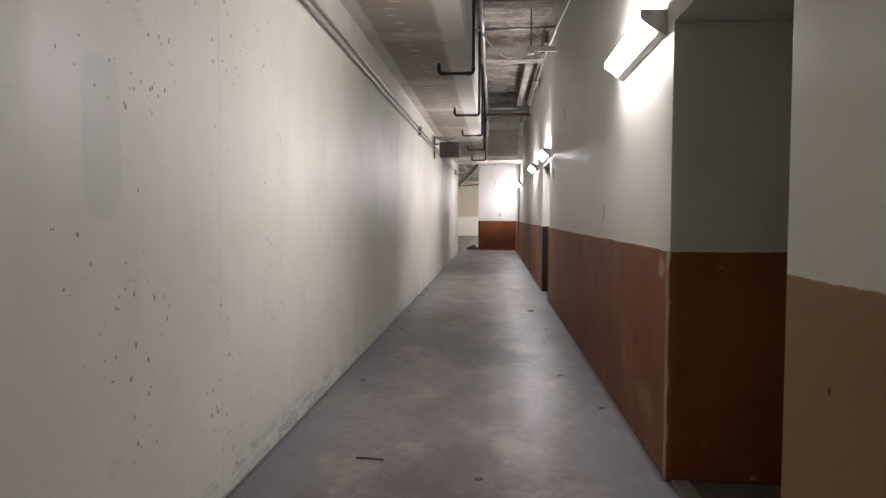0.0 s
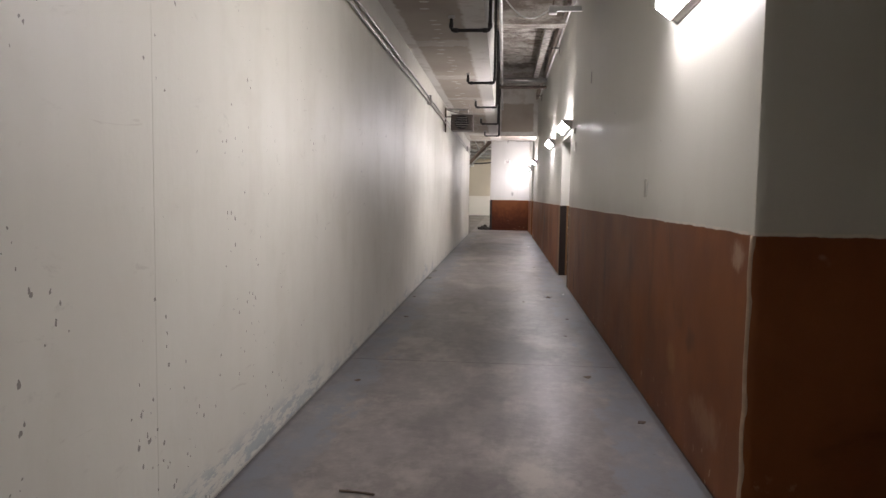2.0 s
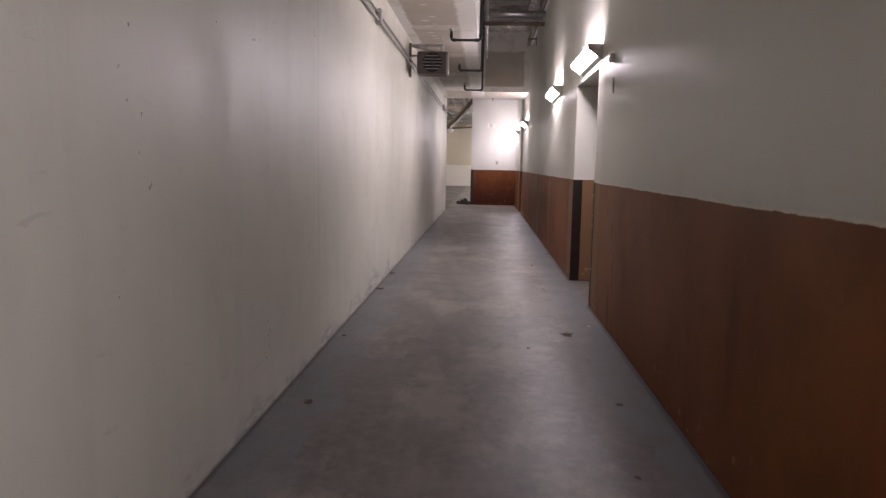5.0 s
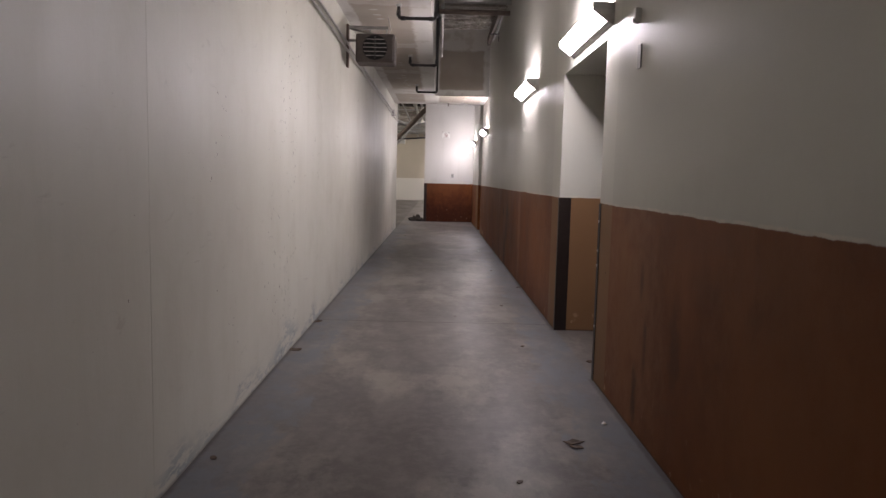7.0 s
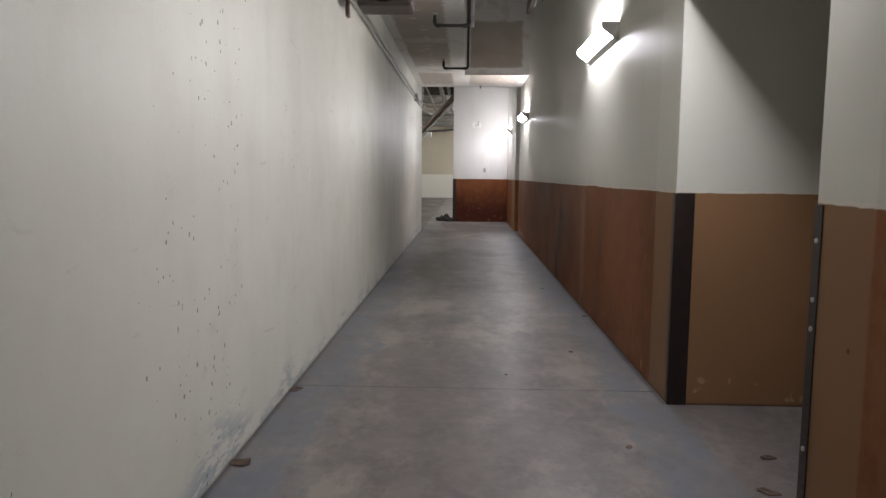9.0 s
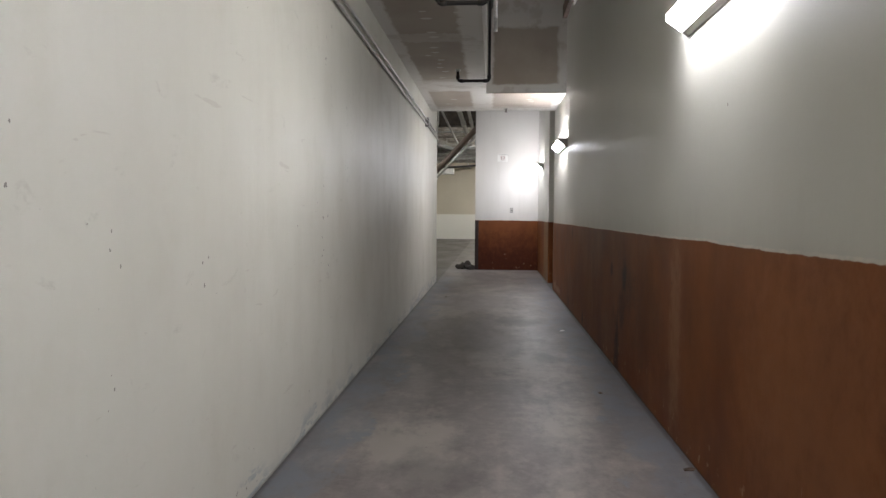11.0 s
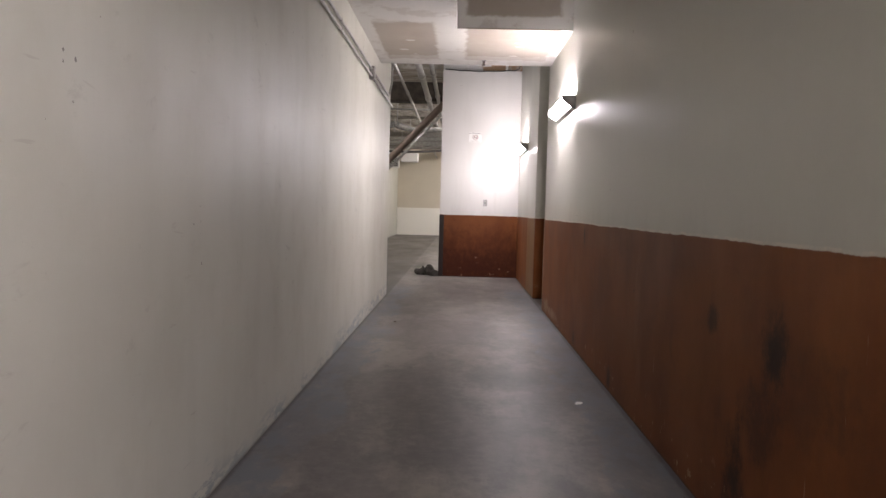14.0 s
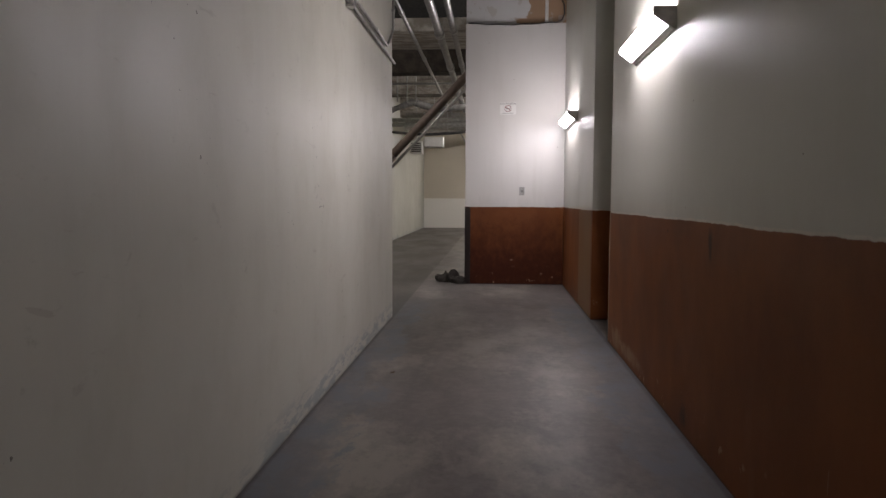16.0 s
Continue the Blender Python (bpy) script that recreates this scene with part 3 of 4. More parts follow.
rough_deck()
# darkness of the void put into the colour; the upper wall is unseen filler
setting("ceiling_far", box(-9.2, XO + 0.2, LEND, BACK + 0.2, 6.3, 6.5), M_VOID, "raw concrete ceiling of the far room, coloured near-black as an unlit void", "ceiling")
setting("wall_far_upper", box(XL - 0.2, XO, LEND - 0.2, LEND, DECK + 0.2, 6.3), M_VOID, "unseen closing wall above the deck edge, near-black like the unlit void", "wall")
setting("wall_end_side", box(XO, XO + 0.2, LEND - 0.2, YF, 0, 6.3), M_DECK, "raw concrete wall closing the hall end", "wall")
setting("ceiling_boxed", box(XL, EDGE, -9, CROSS1, SOFF, DECK), M_DRY, "unpainted taped drywall boxed ceiling along the hall", "ceiling")
setting("ceiling_bulkhead", box(EDGE, XR, CROSS0, CROSS1, SOFF, DECK), M_DRY, "taped drywall bulkhead crossing the hall", "ceiling")

# ---- light fixtures ----
def wall_light(y0, y1, tube_lens, z=2.37, group="wall lights along the hall"):
    """Lens tapering down towards the wall, open light slot on top, moulded end caps."""
    L = y1 - y0
    t = thing("wall_light", (XR, y0, z), "lit white fluorescent wall light with grey end caps", "wall light", group)
    cap = [(0, 0), (-0.012, 0), (-0.138, 0.094), (-0.138, 0.138), (0, 0.138)]
    local("end_cap", prism(cap, 0, 0.03), M_LENSBOX, t, "grey moulded end cap")
    local("end_strap", prism([(0, 0), (-0.010, 0), (-0.0405, 0.026), (-0.0405, 0.125), (0, 0.125)], L - 0.03, L), M_LENSBOX, t)
    local("lens", prism([(-0.042, 0.028), (-0.128, 0.092), (-0.128, 0.128), (-0.042, 0.128)], 0.03, L), tube_lens, t, "glowing white diffuser")
    local("back_pan", prism([(0, 0.004), (-0.010, 0.004), (-0.0405, 0.027), (-0.0405, 0.1), (0, 0.1)], 0.03, L - 0.03), M_WHITE, t, "white metal back pan")
    return t


# the first, at y -4.6, is an unseen fill light added behind the start
for a, b, lens in ((-4.6, -3.36, M_LENS_REAR), (2.80, 4.06, M_LENS_OLD), (10.33, 11.62, M_LENS), (13.7, 14.94, M_LENS), (21.38, 22.56, M_LENS), (26.3, 27.56, M_LENS)):
    wall_light(a, b, lens)
# lamps added out of view to light the far room, hung from its ceiling
for x, y in ((-4.5, 29.0), (0.6, 33.5), (0.6, 39.5), (0.6, 45.5)):
    t = thing("ceiling_light", (x, y, 4.3), "lit strip light added out of view to light the far room", "ceiling light", "far room lights")
    local("housing", box(-0.1, 0.1, -0.6, 0.6, 0.0, 0.06, 0.006), M_LENSBOX, t)
    local("lens", box(-0.09, 0.09, -0.58, 0.58, -0.07, -0.001, 0.02), M_FARLENS, t, "glowing white diffuser")
    for s in (-0.5, 0.5):
        local("hanger", tube(bmesh.new(), [(0, s, 0.055), (0, s, 6.3 - 4.3)], 0.006, 6), M_GALV, t)

# ---- overhead: concrete beams, pipes and conduits ----
def beam(y, x0=EDGE, x1=XR, z0=4.25, w=0.3, top=DECK, mat=M_DECK):
    return tagged(part("concrete_beam", box(x0, x1, y - w / 2, y + w / 2, z0, top, 0.012), mat), "rough concrete beam under the deck", "beam", "deck beams", "structure")


for y in (5.2, 8.5, 11.98, 17.9):
    beam(y)
for y, w in ((36.4, 0.6), (41.5, 0.6)):
    beam(y, BX, XO, 4.2, w, 4.85)
beam(32.4, -9, XO, 4.08, 0.5, 4.85, M_DARKBEAM)
setting("ceiling_far_slab", box(-9, XO, 30.5, 32.15, 4.55, 4.8, 0.01), M_PLANK, "limewashed board-marked concrete slab over the far room", "ceiling")

wood = thing("ceiling_strut", (0.72, 12.14, 4.30), "whitened wooden strut fixed below the concrete deck", "strut")
local("bar", box(-0.06, 0.06, 0.0, 4.9, -0.07, 0.07, 0.006), M_STRUT, wood)
for y in (0.3, 2.4, 4.6):
    local("hanger", box(-0.012, 0.012, y - 0.012, y + 0.012, 0.065, DECK - 4.30), M_GALV, wood)


def pipe(name, pts, r, mat, label, category="pipe", group="", clamps=(), bend=0.06):
    """A run of pipe with its couplings or clamps, each (place, axis)."""
    t = thing(name, pts[0], label, category, group)
    o = Vector(pts[0])
    local("tube", bent([Vector(p) - o for p in pts], r, bend) if len(pts) > 2 else tube(bmesh.new(), [Vector(p) - o for p in pts], r), mat, t)
    for c, a in clamps:
        c = Vector(c) - o
        d = Vector(a) * r * 1.3
        local("coupling", tube(bmesh.new(), [c - d, c + d], r * 1.3, 10), mat, t)
    return t


# sprinkler drops: down beside the boxed ceiling, left under it, up to the head
for y in (3.95, 7.22, 10.60, 13.5, 16.6, 19.9):
    z = 3.08
    t = pipe("sprinkler_pipe", [(-0.165, y, DECK), (-0.165, y, z), (-0.57, y, z), (-0.57, y, SOFF)], 0.019, M_BLACK,
             "black iron sprinkler drop bent under the boxed ceiling", "sprinkler pipe", "sprinkler drops",
             [((-0.165, y, z + 0.05), (0, 0, 1)), ((-0.215, y, z), (1, 0, 0)), ((-0.52, y, z), (1, 0, 0)), ((-0.57, y, z + 0.05), (0, 0, 1))], 0.035)
    local("sprinkler_head", tube(bmesh.new(), [(-0.405, 0, SOFF - DECK - 0.03), (-0.405, 0, SOFF - DECK)], 0.032, 12), M_GALV, t, "dull metal collar")
# the main they hang from
pipe("sprinkler_main", [(-0.165, -9, 4.55), (-0.165, CROSS0, 4.55)], 0.035, M_BLACK, "black iron sprinkler main under the deck", "sprinkler main",
     clamps=[((-0.165, y, 4.55), (0, 1, 0)) for y in (3.95, 7.22, 10.6, 13.5, 16.6, 19.9)])
pipe("hall_conduit", [(-0.09, -9, 4.12), (-0.09, 20.7, 4.12), (-0.09, 20.75, 3.92)], 0.028, M_GALV, "galvanised conduit running below the deck", "conduit",
     clamps=[((-0.09, y, 4.12), (0, 1, 0)) for y in (2.5, 5.5, 8.6, 11.7, 14.8, 17.9)], bend=0.04)
pipe("cross_pipe", [(EDGE, 17.1, 4.19), (XR, 17.1, 4.19)], 0.055, M_GALV, "pale galvanised pipe crossing the hall", "pipe")
pipe("cross_pipe", [(EDGE, 17.35, 4.06), (XR, 17.35, 4.06)], 0.04, M_RUST, "dark pipe crossing the hall", "pipe")
pipe("cross_conduit", [(EDGE, 9.2, 4.10), (XR, 9.7, 4.27)], 0.019, M_GALV, "thin conduit crossing below the deck", "conduit", clamps=[((0.5, 9.5, 4.2), (1, 0, 0))])

# small box with a strip hung near the wall head
t = thing("hung_strip_light", (0.62, 9.42, 3.86), "unlit white strip fitting hung on a rod", "strip light")
local("box", box(-0.06, 0.05, -0.05, 0.05, -0.06, 0.045, 0.006), M_WHITE, t)
local("strip", box(0.045, 0.375, 0.02, 0.06, 0.015, 0.055, 0.004), M_WHITE, t)
local("strip", box(0.045, 0.375, -0.06, -0.02, -0.035, 0.01, 0.004), M_WHITE, t)
local("rod", tube(bmesh.new(), [(0, 0, 0.04), (0, 0, DECK - 3.86)], 0.012, 8), M_RUST, t)
sag = [(-0.09 + 0.665 * k / 10, 9.42, 4.10 - 0.24 * k / 10 - 0.22 * math.sin(math.pi * k / 10)) for k in range(11)]
tagged(part("slack_cable", tube(bmesh.new(), sag, 0.011, 6), M_WHITE), "slack pale cable from conduit to strip light", "cable")
run = [(XR - 0.012, 5.0 + k * 1.05, 3.86 + 0.42 * min(1, k / 6) + 0.012 * math.sin(k * 2.1)) for k in range(16)]
tagged(part("wall_cable", tube(bmesh.new(), run, 0.013, 6), M_WHITE), "pale cable clipped along the wall head", "cable")
# the ledger's dark colour also stands for the shadow along the wall top
tagged(part("wall_ledger", box(XR - 0.07, XR, 11.0, CROSS0, 4.36, 4.55, 0.008), M_RUST), "steel ledger along the wall head, dark to include the shade there", "ledger", kind="structure")
for y in (13.2, 19.4):
    t = thing("pipe_bracket", (XR, y, 4.1), "dark iron bracket on the wall head", "bracket", "wall head brackets")
    local("plate", box(-0.012, 0, -0.04, 0.04, -0.09, 0.09, 0.003), M_BLACK, t)
    local("arm", box(-0.16, -0.01, -0.012, 0.012, 0.03, 0.055, 0.003), M_BLACK, t)

# ---- along the left wall ----
for z in (2.925, 2.845):
    pipe("wall_conduit", [(XL + 0.03, -9, z), (XL + 0.03, 22.4, z)], 0.013, M_GALV, "galvanised conduit clipped to the concrete wall", "conduit", "wall conduits",
         clamps=[((XL + 0.03, y, z), (0, 1, 0)) for y in (1.9, 5.0, 8.1, 14.2, 17.3, 20.3)])
pipe("wall_conduit", [(XL + 0.03, 22.4, 2.845), (XL + 0.03, LEND - 0.02, 2.845)], 0.015, M_GALV, "galvanised conduit clipped to the concrete wall", "conduit", "wall conduits",
     [((XL + 0.03, 23.6, 2.845), (0, 1, 0))])
pipe("wall_conduit", [(XL + 0.03, 22.4, 2.925), (XL + 0.03, 24.3, 2.925), (XL + 0.03, 24.72, 3.2), (XL + 0.03, 24.72, 4.7)], 0.015, M_GALV, "galvanised conduit turning up at the wall end", "conduit", "wall conduits",
     [((XL + 0.03, 23.6, 2.925), (0, 1, 0)), ((XL + 0.03, 24.72, 3.4), (0, 0, 1))])
for y in (11.05, 22.42):
    t = thing("conduit_box", (XL, y, 2.885), "grey metal conduit box on the concrete wall", "junction box", "conduit boxes")
    local("body", box(0, 0.06, -0.05, 0.05, -0.075, 0.075, 0.006), M_PLATE, t)
    local("cover", box(0.06, 0.066, -0.045, 0.045, -0.07, 0.07, 0.002), M_GALV, t, "dull metal cover")
    for s in (-0.04, 0.04):
        local("screw", tube(bmesh.new(), [(0.065, 0, s * 1.4), (0.069, 0, s * 1.4)], 0.005, 6), M_DARK, t)


def unit_heater():
    t = thing("unit_heater", (-0.855, 13.88, 2.67), "taupe metal unit heater with dark louvred grille", "heater")
    local("case", box(-0.225, 0.225, 0.0, 0.36, 0.0, 0.32, 0.03), M_HEATER, t)
    local("front_panel", box(-0.205, 0.205, -0.012, 0.004, 0.02, 0.30, 0.008), M_HEATER, t)
    disc = bmesh.new()
    bmesh.ops.create_cone(disc, cap_ends=True, segments=28, radius1=0.14, radius2=0.14, depth=0.012)
    bmesh.ops.transform(disc, matrix=pose(0, -0.016, 0.16, 90), verts=disc.verts)
    local("grille", disc, M_HOLE, t, "dark round air opening")
    for k in range(5):
        z = 0.07 + k * 0.045
        half = math.sqrt(max(0.001, 0.134 ** 2 - (z - 0.16) ** 2))
        local("louvre", prism([(-half, z - 0.003), (half, z - 0.003), (half, z + 0.003), (-half, z + 0.003)], -0.03, -0.02), M_ENAMEL, t, "pale louvre blade")
    local("fan_guard", tube(bmesh.new(), [(0, -0.03, 0.04), (0, -0.03, 0.28)], 0.007, 6), M_DARK, t)
    # bracket from the wall, and the arm that carries the case
    w = XL - (-0.855)
    local("wall_plate", box(w, w + 0.03, 0.38, 0.46, 0.0, 0.50, 0.004), M_RUST, t, "brown steel bracket plate")
    local("arm", box(w + 0.02, 0.12, 0.40, 0.44, 0.445, 0.485, 0.004), M_ENAMEL, t, "grey steel arm")
    local("brace", tube(bmesh.new(), [(w + 0.05, 0.42, 0.45), (0.10, 0.25, 0.33)], 0.014, 8), M_ENAMEL, t)
    local("lower_arm", box(w + 0.02, 0.05, 0.40, 0.44, 0.30, 0.33, 0.004), M_ENAMEL, t, "grey steel arm")
    for x in (-0.1, 0.1):
        local("hanger", tube(bmesh.new(), [(x, 0.3, 0.31), (x, 0.42, 0.46)], 0.01, 8), M_GALV, t)
    local("supply_cable", bent([(0.1, 0.3, 0.3), (0.16, 0.3, 0.42), (0.12, 0.3, 0.56)], 0.006, 0.05, 6), M_WIRE, t)
    return t


unit_heater()

# thin form joints and the long scrape marks of the concrete wall
for y in (2.24, 8.52):
    tagged(part("form_joint", box(XL - 0.002, XL + 0.0009, y - 0.002, y + 0.002, 0.02, SOFF), M_LEFT, wall_left), "")

# ---- right wall fittings ----
def plate(x, y, z, w, h, face, label, slot=True, name="switch_plate", cat="switch plate", mat=None):
    """A plate on a wall; face 'x' looks along -x, 'y' along -y."""
    t = thing(name, (x, y, z, 0, 0, -90 if face == "x" else 0), label, cat)
    local("cover", box(-w / 2, w / 2, -0.008, 0, -h / 2, h / 2, 0.003), mat or M_PLATE, t)
    if slot:
        local("toggle", box(-0.006, 0.006, -0.02, -0.007, -0.014, 0.014, 0.002), mat or M_DARK, t, "small toggle")
        for s in (-1, 1):
            local("screw", tube(bmesh.new(), [(0, -0.007, s * h * 0.38), (0, -0.011, s * h * 0.38)], 0.004, 6), mat or M_DARK, t)
    return t


plate(XR, 4.78, 1.43, 0.075, 0.125, "x", "painted-over pale switch plate on the off-white wall", False, mat=M_PAINTED)
plate(XR, 9.70, 2.06, 0.06, 0.13, "x", "narrow grey cover plate beside the side opening", False, "cover_plate", "cover plate")
plate(XR, 8.13, 2.75, 0.06, 0.13, "x", "small grey blank cover plate high on the wall", False, "cover_plate", "cover plate")
plate(0.35, YF, 1.47, 0.08, 0.13, "y", "grey switch plate above the brown dado")
t = thing("door_sensor", (XR, 9.74, 2.29), "small white sensor with dark lens on the wall", "sensor")
local("body", box(-0.035, 0, -0.025, 0.025, -0.04, 0.04, 0.008), M_WHITE, t)
local("eye", box(-0.040, -0.033, -0.012, 0.012, -0.034, -0.015, 0.002), M_DARK, t, "dark lens")

# sign on the end wall: a struck-out cigarette in a red ring, a heading and a line too small to read
def lettering(text, size):
    curve = bpy.data.curves.new("lettering", "FONT")
    curve.body, curve.size, curve.align_x, curve.align_y = text, size, "CENTER", "CENTER"
    holder = bpy.data.objects.new("lettering", curve)
    me = bpy.data.meshes.new_from_object(holder)
    bpy.data.objects.remove(holder)
    me.transform(pose(0, 0, 0, 90))
    return me


t = thing("wall_sign", (0.12, YF, 2.755), "white no smoking sign with a red ring symbol", "sign")
local("sheet", box(-0.125, 0.125, -0.004, 0, -0.095, 0.095), M_WHITE, t)
ring = bmesh.new()
for k in range(24):
    a, b = 2 * math.pi * k / 24, 2 * math.pi * (k + 1) / 24
    ring.faces.new([ring.verts.new((r * math.cos(q), -0.006, r * math.sin(q) - 0.005)) for r, q in ((0.052, a), (0.052, b), (0.042, b), (0.042, a))])
local("ring", ring, M_RED, t, "printed red ring")
slash = box(-0.043, 0.043, -0.0066, -0.0062, -0.004, 0.004)
bmesh.ops.transform(slash, matrix=pose(0, 0, -0.005, 0, 40), verts=slash.verts)
local("slash", slash, M_RED, t, "printed red slash")
local("cigarette", box(-0.032, 0.032, -0.006, -0.0045, -0.012, -0.002), M_DARK, t, "printed black cigarette")
heading = lettering("NO SMOKING", 0.038)
heading.materials.append(M_DARK)
words = new("heading", heading)
words.parent, words.location = t, (0, -0.005, 0.07)
local("text_bar", box(-0.085, 0.085, -0.006, -0.0045, -0.081, -0.073), M_PLATE, t, "unreadable line of print")

# steel edge channels of the second opening, and the worn bead of the first
def edge_channel(pieces, at, label, bolts=()):
    t = thing("edge_channel", at, label, "edge guard", "steel edge guards")
    for p in pieces:
        local("flange", box(*p, 0.0015), M_DARKSTEEL, t)
    for x, y, z, dx, dy in bolts:
        local("bolt", tube(bmesh.new(), [(x, y, z), (x + dx, y + dy, z)], 0.009, 8), M_GALV, t, "bright bolt head")
    return t


edge_channel([(-0.005, 0.0, -0.001, 0.035, 0.0, W), (-0.005, 0.105, -0.005, -0.0002, 0.0, W)], (XR, B1, 0), "dark brown steel edge guard on the far jamb")
edge_channel([(-0.005, 0.0, -0.045, 0.001, 0.0, W), (-0.005, 0.135, 0.0002, 0.005, 0.0, W)], (XR, B0, 0), "dark steel edge guard with bright bolts on the near jamb",
             [(-0.004, -0.022, z, -0.006, 0) for z in (0.38, 0.80, 0.90, 1.10)])
edge_channel([(-0.005, 0.085, -0.005, 0.0, 0.0, W), (-0.005, 0.0, -0.001, 0.19, 0.0, W)], (-0.54, YF, 0), "black steel edge guard on the end wall corner")
bead = bmesh.new()
tube(bead, [(XR - 0.002, A1 + 0.012 + 0.006 * math.sin(k * 1.7) + 0.004 * math.sin(k * 3.9), 0.005 + k * (W - 0.005) / 14) for k in range(15)], 0.011, 8)
tagged(part("corner_bead", bead, M_BEAD), "buckled tan corner bead on the brown dado", "corner bead", kind="structure")
t = thing("threshold", (XR, A0, 0), "worn pale threshold strip in the side opening", "threshold", kind="structure")
local("strip", box(0.03, 0.12, 0.004, A1 - A0 - 0.004, 0.0, 0.012, 0.004), M_PLATE, t)
t = thing("wall_seam_cover", (XR, C0 - 0.02, 0), "thin pale corner trim at the recess", "trim", kind="structure")
local("strip", box(-0.004, 0, 0.0, 0.016, 0.0, W, 0.001), M_BEAD, t)
t = thing("ceiling_sprinkler", (0.11, 23.23, SOFF), "small dark sprinkler head below the bulkhead", "sprinkler head")
local("collar", tube(bmesh.new(), [(0, 0, 0), (0, 0, -0.012)], 0.035, 12), M_GALV, t)
local("head", tube(bmesh.new(), [(0, 0, -0.012), (0, 0, -0.06)], 0.014, 8), M_RUST, t)
local("deflector", tube(bmesh.new(), [(0, 0, -0.06), (0, 0, -0.066)], 0.024, 10), M_RUST, t)
wire = [(-0.5 + k * 0.135, YF - 0.012, 4.06 - 0.03 * math.sin(math.pi * k / 10) + 0.006 * math.sin(k * 2.3)) for k in range(11)]
wire += [(0.93, YF - 0.02, 4.09), (0.97, YF - 0.03, 4.18), (0.96, YF - 0.02, 4.32), (0.90, YF - 0.012, 4.45)]
tagged(part("end_wall_cable", tube(bmesh.new(), wire, 0.011, 6), M_DARK), "thin dark cable strung along the torn board", "cable")
for k, (x, z) in enumerate(((0.70, 4.4),)):
    tagged(part("metal_stud", box(x - 0.025, x + 0.025, YF - 0.012, YF + 0.0195, 4.06, DECK, 0.003), M_WHITE), "bare pale stud over the torn board", "stud", "exposed studs", "structure")

# ---- the far room ----
for x, z, r in ((-1.0, 4.05, 0.065), (-0.77, 4.10, 0.05)):
    pipe("far_pipe", [(x, CROSS1, z), (x, BACK, z)], r, M_GALV, "bright galvanised pipe under the far ceiling", "pipe", "far room pipes",
         [((x, y, z), (0, 1, 0)) for y in (25.5, 28.6, 31.5, 36.0)])
pipe("far_conduit", [(-1.39, LEND, 3.92), (-1.39, BACK, 3.92)], 0.03, M_GALV, "thin galvanised conduit under the far ceiling", "conduit", "far room pipes",
     [((-1.39, y, 3.92), (0, 1, 0)) for y in (26.8, 30.0, 34.0)])
pipe("slanted_pipe", [(-2.25, 31.0, 2.10), (-0.70, 31.0, 3.73), (1.80, 31.0, 6.3)], 0.085, M_RUST, "thick dark brown pipe slanting across the far room", "pipe", bend=0.2,
     clamps=[((-2.2, 31.0, 2.155), (0.67, 0, 0.74))])
pipe("slanted_pipe", [(-2.25, 31.4, 1.95), (-0.55, 31.4, 3.73), (2.0, 31.4, 6.3)], 0.03, M_GALV, "pale pipe slanting beside the dark one", "pipe", bend=0.2)
for y, z in ((36.0, 3.36), (37.0, 3.6)):
    pipe("far_cross_pipe", [(BX, y, z), (XO, y, z)], 0.06, M_GALV, "pale pipe crossing the far room", "pipe", "far cross pipes")
pipe("hanging_cable", [(BX, 34.5, 3.1), (-2.0, 34.5, 2.95), (-0.9, 34.5, 3.0), (0.6, 34.5, 3.2)], 0.035, M_DARK, "dark sagging cable across the far room", "cable", bend=0.4)
t = thing("far_duct", (-2.0, 38.2, 3.45), "dusty grey sheet metal duct under the far ceiling", "duct")
local("duct_body", box(-0.8, 1.6, 0, 0.9, 0, 0.5, 0.02), M_ENAMEL, t)
for x in (-0.2, 0.5, 1.2):
    local("flange", box(x - 0.02, x + 0.02, -0.02, 0.92, -0.02, 0.52, 0.004), M_GALV, t)
for x in (-0.5, 1.3):
    local("hanger", tube(bmesh.new(), [(x, 0.45, 0.49), (x, 0.45, 6.3 - 3.45)], 0.012, 8), M_GALV, t)
t = thing("far_heater", (-2.66, 40.0, 2.85), "white louvred heater hung in the far room", "heater")
local("case", box(-0.2, 0.2, 0, 0.45, 0, 0.4, 0.015), M_WHITE, t)
for k in range(5):
    local("louvre", box(-0.16, 0.16, -0.012, 0.004, 0.05 + k * 0.065, 0.085 + k * 0.065, 0.003), M_DARK, t, "dark louvre slot")
local("hanger", tube(bmesh.new(), [(0, 0.2, 0.39), (0, 0.2, 6.3 - 2.85)], 0.012, 8), M_GALV, t)
t = thing("far_box", (-2.1, 40.3, 3.08), "white boxed unit hung in the far room", "air unit")
local("case", box(-0.32, 0.32, 0, 0.5, 0, 0.34, 0.02), M_WHITE, t)
local("hanger", tube(bmesh.new(), [(0, 0.25, 0.33), (0, 0.25, 6.3 - 3.08)], 0.012, 8), M_GALV, t)


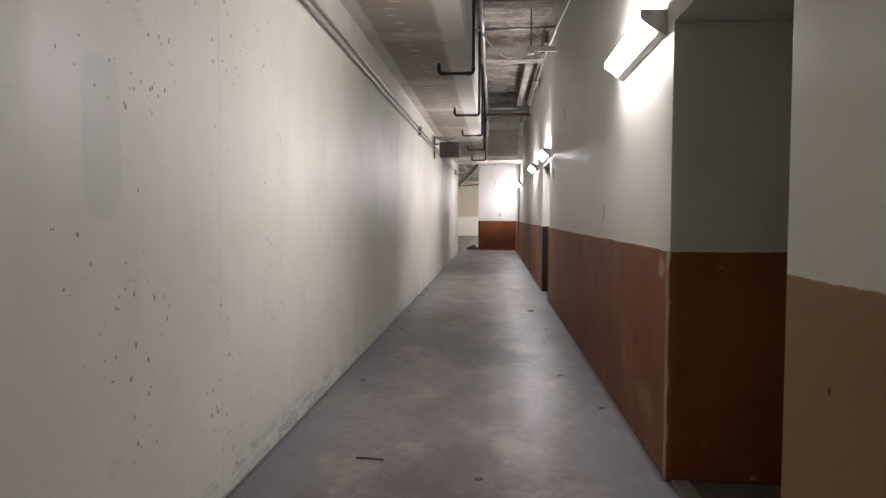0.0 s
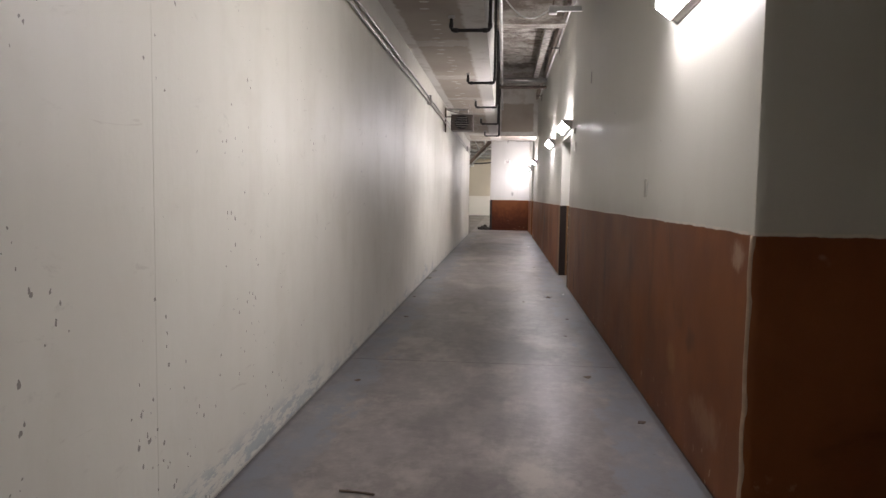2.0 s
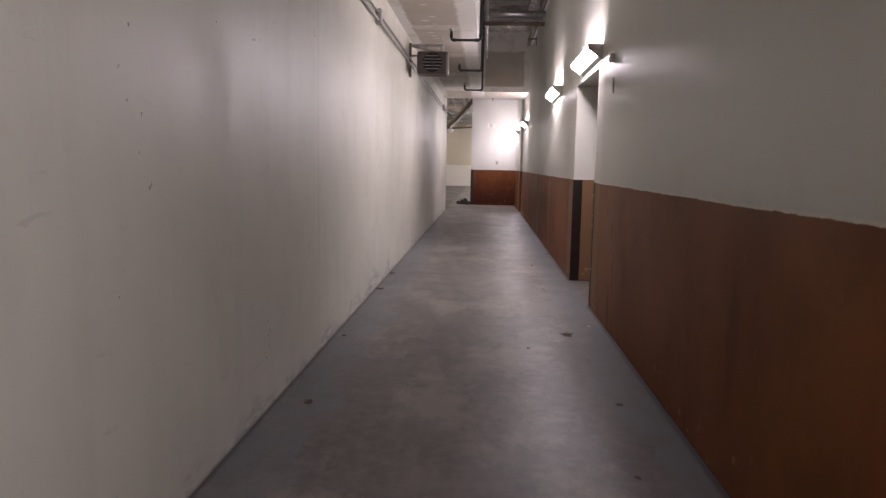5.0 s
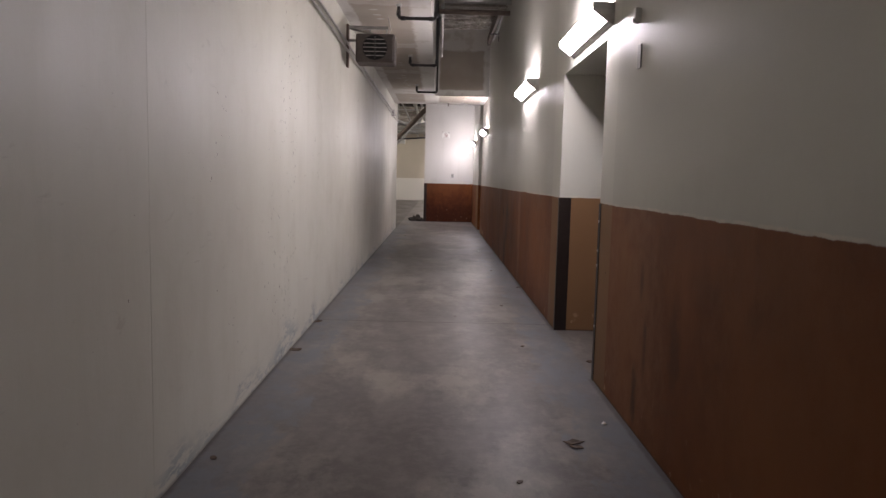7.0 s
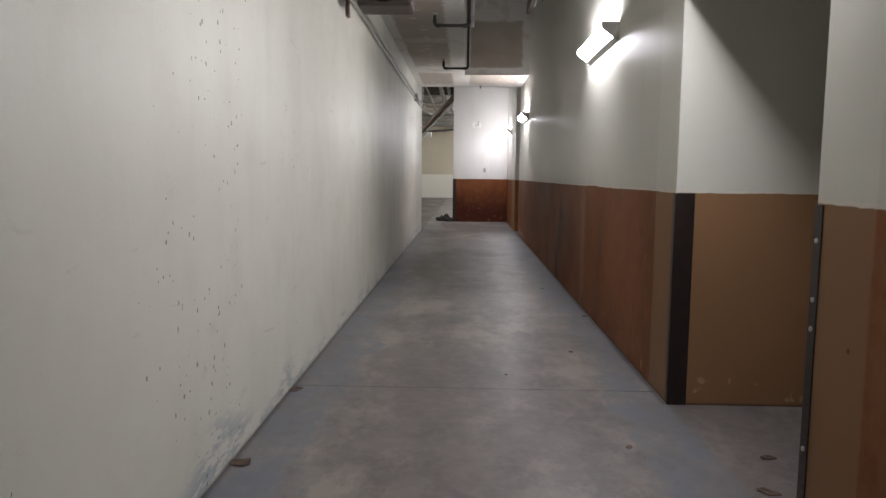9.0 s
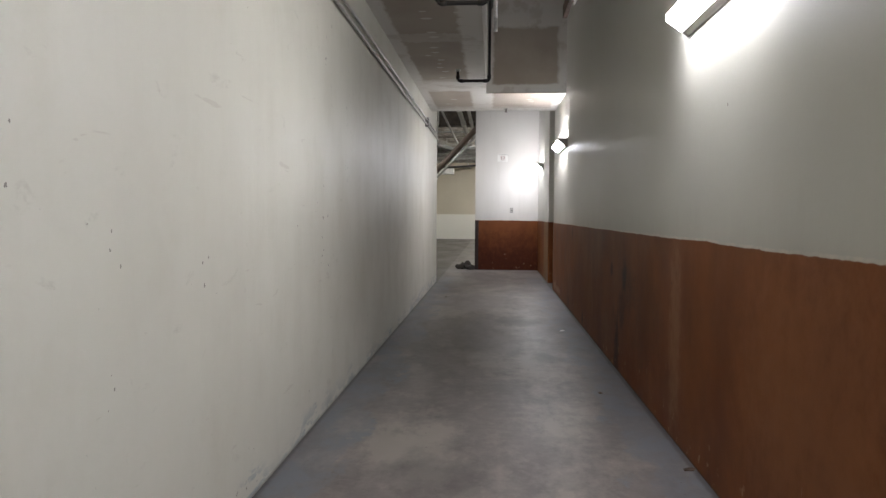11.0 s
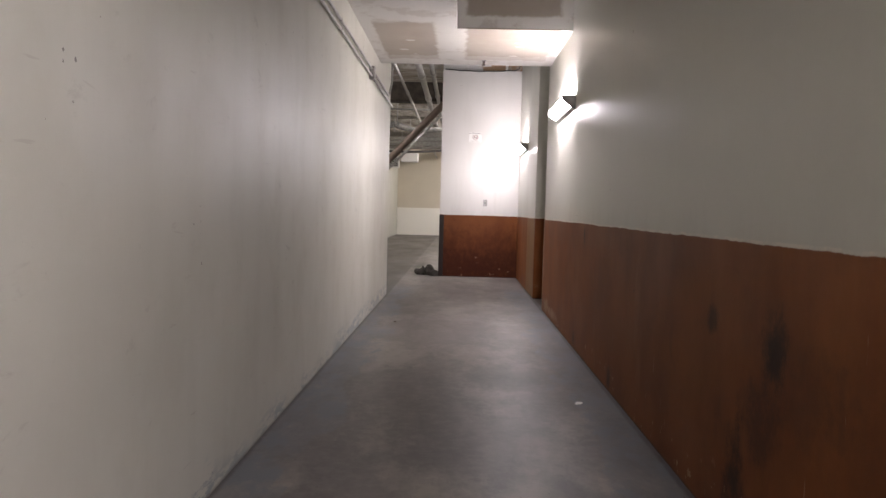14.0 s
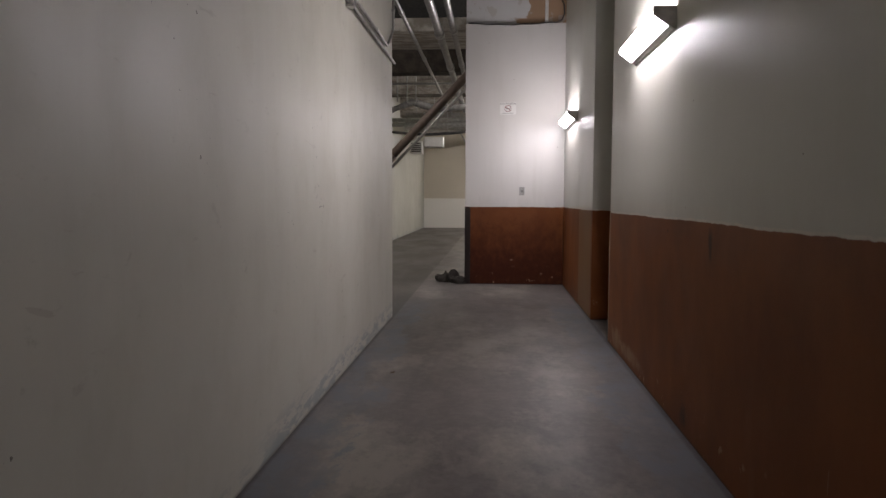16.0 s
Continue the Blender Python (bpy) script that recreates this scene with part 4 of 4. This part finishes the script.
def flexible_duct(pts, r):
    """A corrugated hose, sagging through pts."""
    pts = [Vector(p) for p in pts]
    line = []
    for a, b in zip(pts, pts[1:]):
        for k in range(14):
            line.append(a.lerp(b, k / 14))
    bm = bmesh.new()
    n, rings = 12, []
    for i, p in enumerate(line):
        d = (line[min(i + 1, len(line) - 1)] - line[max(i - 1, 0)]).normalized()
        side = d.cross(Vector((0, 1, 0))).normalized()
        up = side.cross(d)
        q = r * (1.0 if i % 2 else 0.93) * (1 + 0.25 * noise.noise(p * 3))
        rings.append([bm.verts.new(p + q * (math.cos(2 * math.pi * k / n) * side + math.sin(2 * math.pi * k / n) * up)) for k in range(n)])
    for a, b in zip(rings, rings[1:]):
        for k in range(n):
            bm.faces.new((a[k], a[(k + 1) % n], b[(k + 1) % n], b[k]))
    bm.faces.new(rings[0][::-1])
    bm.faces.new(rings[-1])
    return tagged(part("flexible_duct", bm, M_FOIL), "crumpled grey flexible duct slung under the far ceiling", "duct")


flexible_duct([(BX, 34.2, 3.25), (-2.55, 34.2, 3.55), (-2.1, 34.2, 3.72), (-1.5, 34.3, 3.55), (-0.6, 34.3, 3.62), (0.6, 34.3, 3.7)], 0.08)
for x in (-2.35, -2.12, -1.92):
    pipe("hanger_rod", [(x, 33.3, 4.85), (x, 33.3, 3.6)], 0.018, M_GALV, "galvanised hanger rod below the far slab", "rod", "far hanger rods")
pipe("far_rail", [(-2.8, 33.3, 4.02), (XO, 33.3, 4.02)], 0.025, M_GALV, "thin galvanised rail across the far room", "rail")


def lump(seed, r, squash):
    bm = bmesh.new()
    bmesh.ops.create_icosphere(bm, subdivisions=2, radius=r)
    for v in bm.verts:
        n = noise.noise(v.co * 9 + Vector((seed * 7.3, 0, 0)))
        v.co = v.co * (1 + 0.7 * n)
        v.co.z = max(0, (v.co.z + r * 0.5) * squash)
    return bm


for k, (x, y, r) in enumerate(((-0.70, 28.10, 0.12), (-0.86, 28.22, 0.10), (-0.62, 28.02, 0.07), (-0.98, 28.36, 0.07))):
    ob = part("debris_clump", lump(k, r, 1.2), M_RAG)
    ob.matrix_basis = pose(x, y, 0, 0, 0, k * 40)
    tagged(ob, "dark crumpled debris heaped by the wall corner", "debris", "debris by the corner")


# ---- litter on the floor ----
def leaf(x, y, size, turn, paper=False):
    bm = bmesh.new()
    n = 9
    rim = []
    for k in range(n):
        a = 2 * math.pi * k / n
        r = size * (0.75 + 0.45 * noise.noise(Vector((x * 5 + k * 1.3, y * 3, 0))))
        rim.append(Vector((r * math.cos(a) * 1.5, r * math.sin(a), 0.002 + 0.35 * size * abs(noise.noise(Vector((k * 2.1, x, y)))))))
    top = [bm.verts.new(p + Vector((0, 0, 0.002))) for p in rim]
    low = [bm.verts.new((p.x, p.y, max(0.0, p.z - 0.002))) for p in rim]
    c, d = bm.verts.new((0, 0, 0.004)), bm.verts.new((0, 0, 0.0))
    for k in range(n):
        j = (k + 1) % n
        bm.faces.new((top[k], top[j], c))
        bm.faces.new((low[j], low[k], d))
        bm.faces.new((top[k], low[k], low[j], top[j]))
    ob = part("paper_scrap" if paper else "dry_leaf", bm, M_PAPER if paper else M_LEAF)
    ob.matrix_basis = pose(x, y, 0.0005, 0, 0, turn)
    return tagged(ob, "torn white paper scrap on the concrete floor" if paper else "curled brown dry leaf on the concrete floor",
                  "paper" if paper else "leaf", "" if paper else "fallen leaves")


for k, (x, y, s) in enumerate(((0.01, 2.6, 0.024), (0.88, 4.05, 0.03), (0.68, 5.09, 0.036), (0.65, 9.23, 0.03), (-1.02, 4.75, 0.022), (-1.04, 7.45, 0.026),
                               (0.65, 6.64, 0.016), (0.64, 9.29, 0.045), (0.63, 11.4, 0.02), (0.62, 13.24, 0.02), (-1.19, 11.12, 0.045), (-1.2, 12.2, 0.04),
                               (0.73, 16.17, 0.02), (1.1, 10.94, 0.036), (0.96, 14.59, 0.03), (-0.86, 22.26, 0.024), (-1.15, 9.0, 0.02), (1.25, 11.3, 0.03),
                               (0.3, 8.8, 0.014), (0.1, 12.6, 0.012), (0.75, 7.6, 0.014))):
    leaf(x, y, s, k * 53)
leaf(0.72, 19.02, 0.034, 75, True)
leaf(0.87, 9.59, 0.02, 80, True)
t = thing("twig", (-0.62, 2.85, 0.008), "thin dry broken twig on the concrete floor", "twig")
local("stem", tube(bmesh.new(), [(-0.08, 0.01, 0), (-0.02, 0.0, 0.002), (0.04, -0.004, 0.001), (0.085, -0.012, 0)], 0.0055, 6), M_TWIG, t)
local("side_shoot", tube(bmesh.new(), [(0.0, 0.0, 0.002), (-0.05, 0.022, 0.0)], 0.003, 5), M_TWIG, t)
# ---- floor slabs ----
floor_base = setting("floor", box(-9.2, XO + 0.2, -9.2, BACK + 0.2, -0.2, -0.012), M_SEAM, "worn concrete floor with blue-grey painted edges", "floor")
joints = [-9.2, 5.43, 12.30, BACK + 0.2]
for a, b in zip(joints, joints[1:]):
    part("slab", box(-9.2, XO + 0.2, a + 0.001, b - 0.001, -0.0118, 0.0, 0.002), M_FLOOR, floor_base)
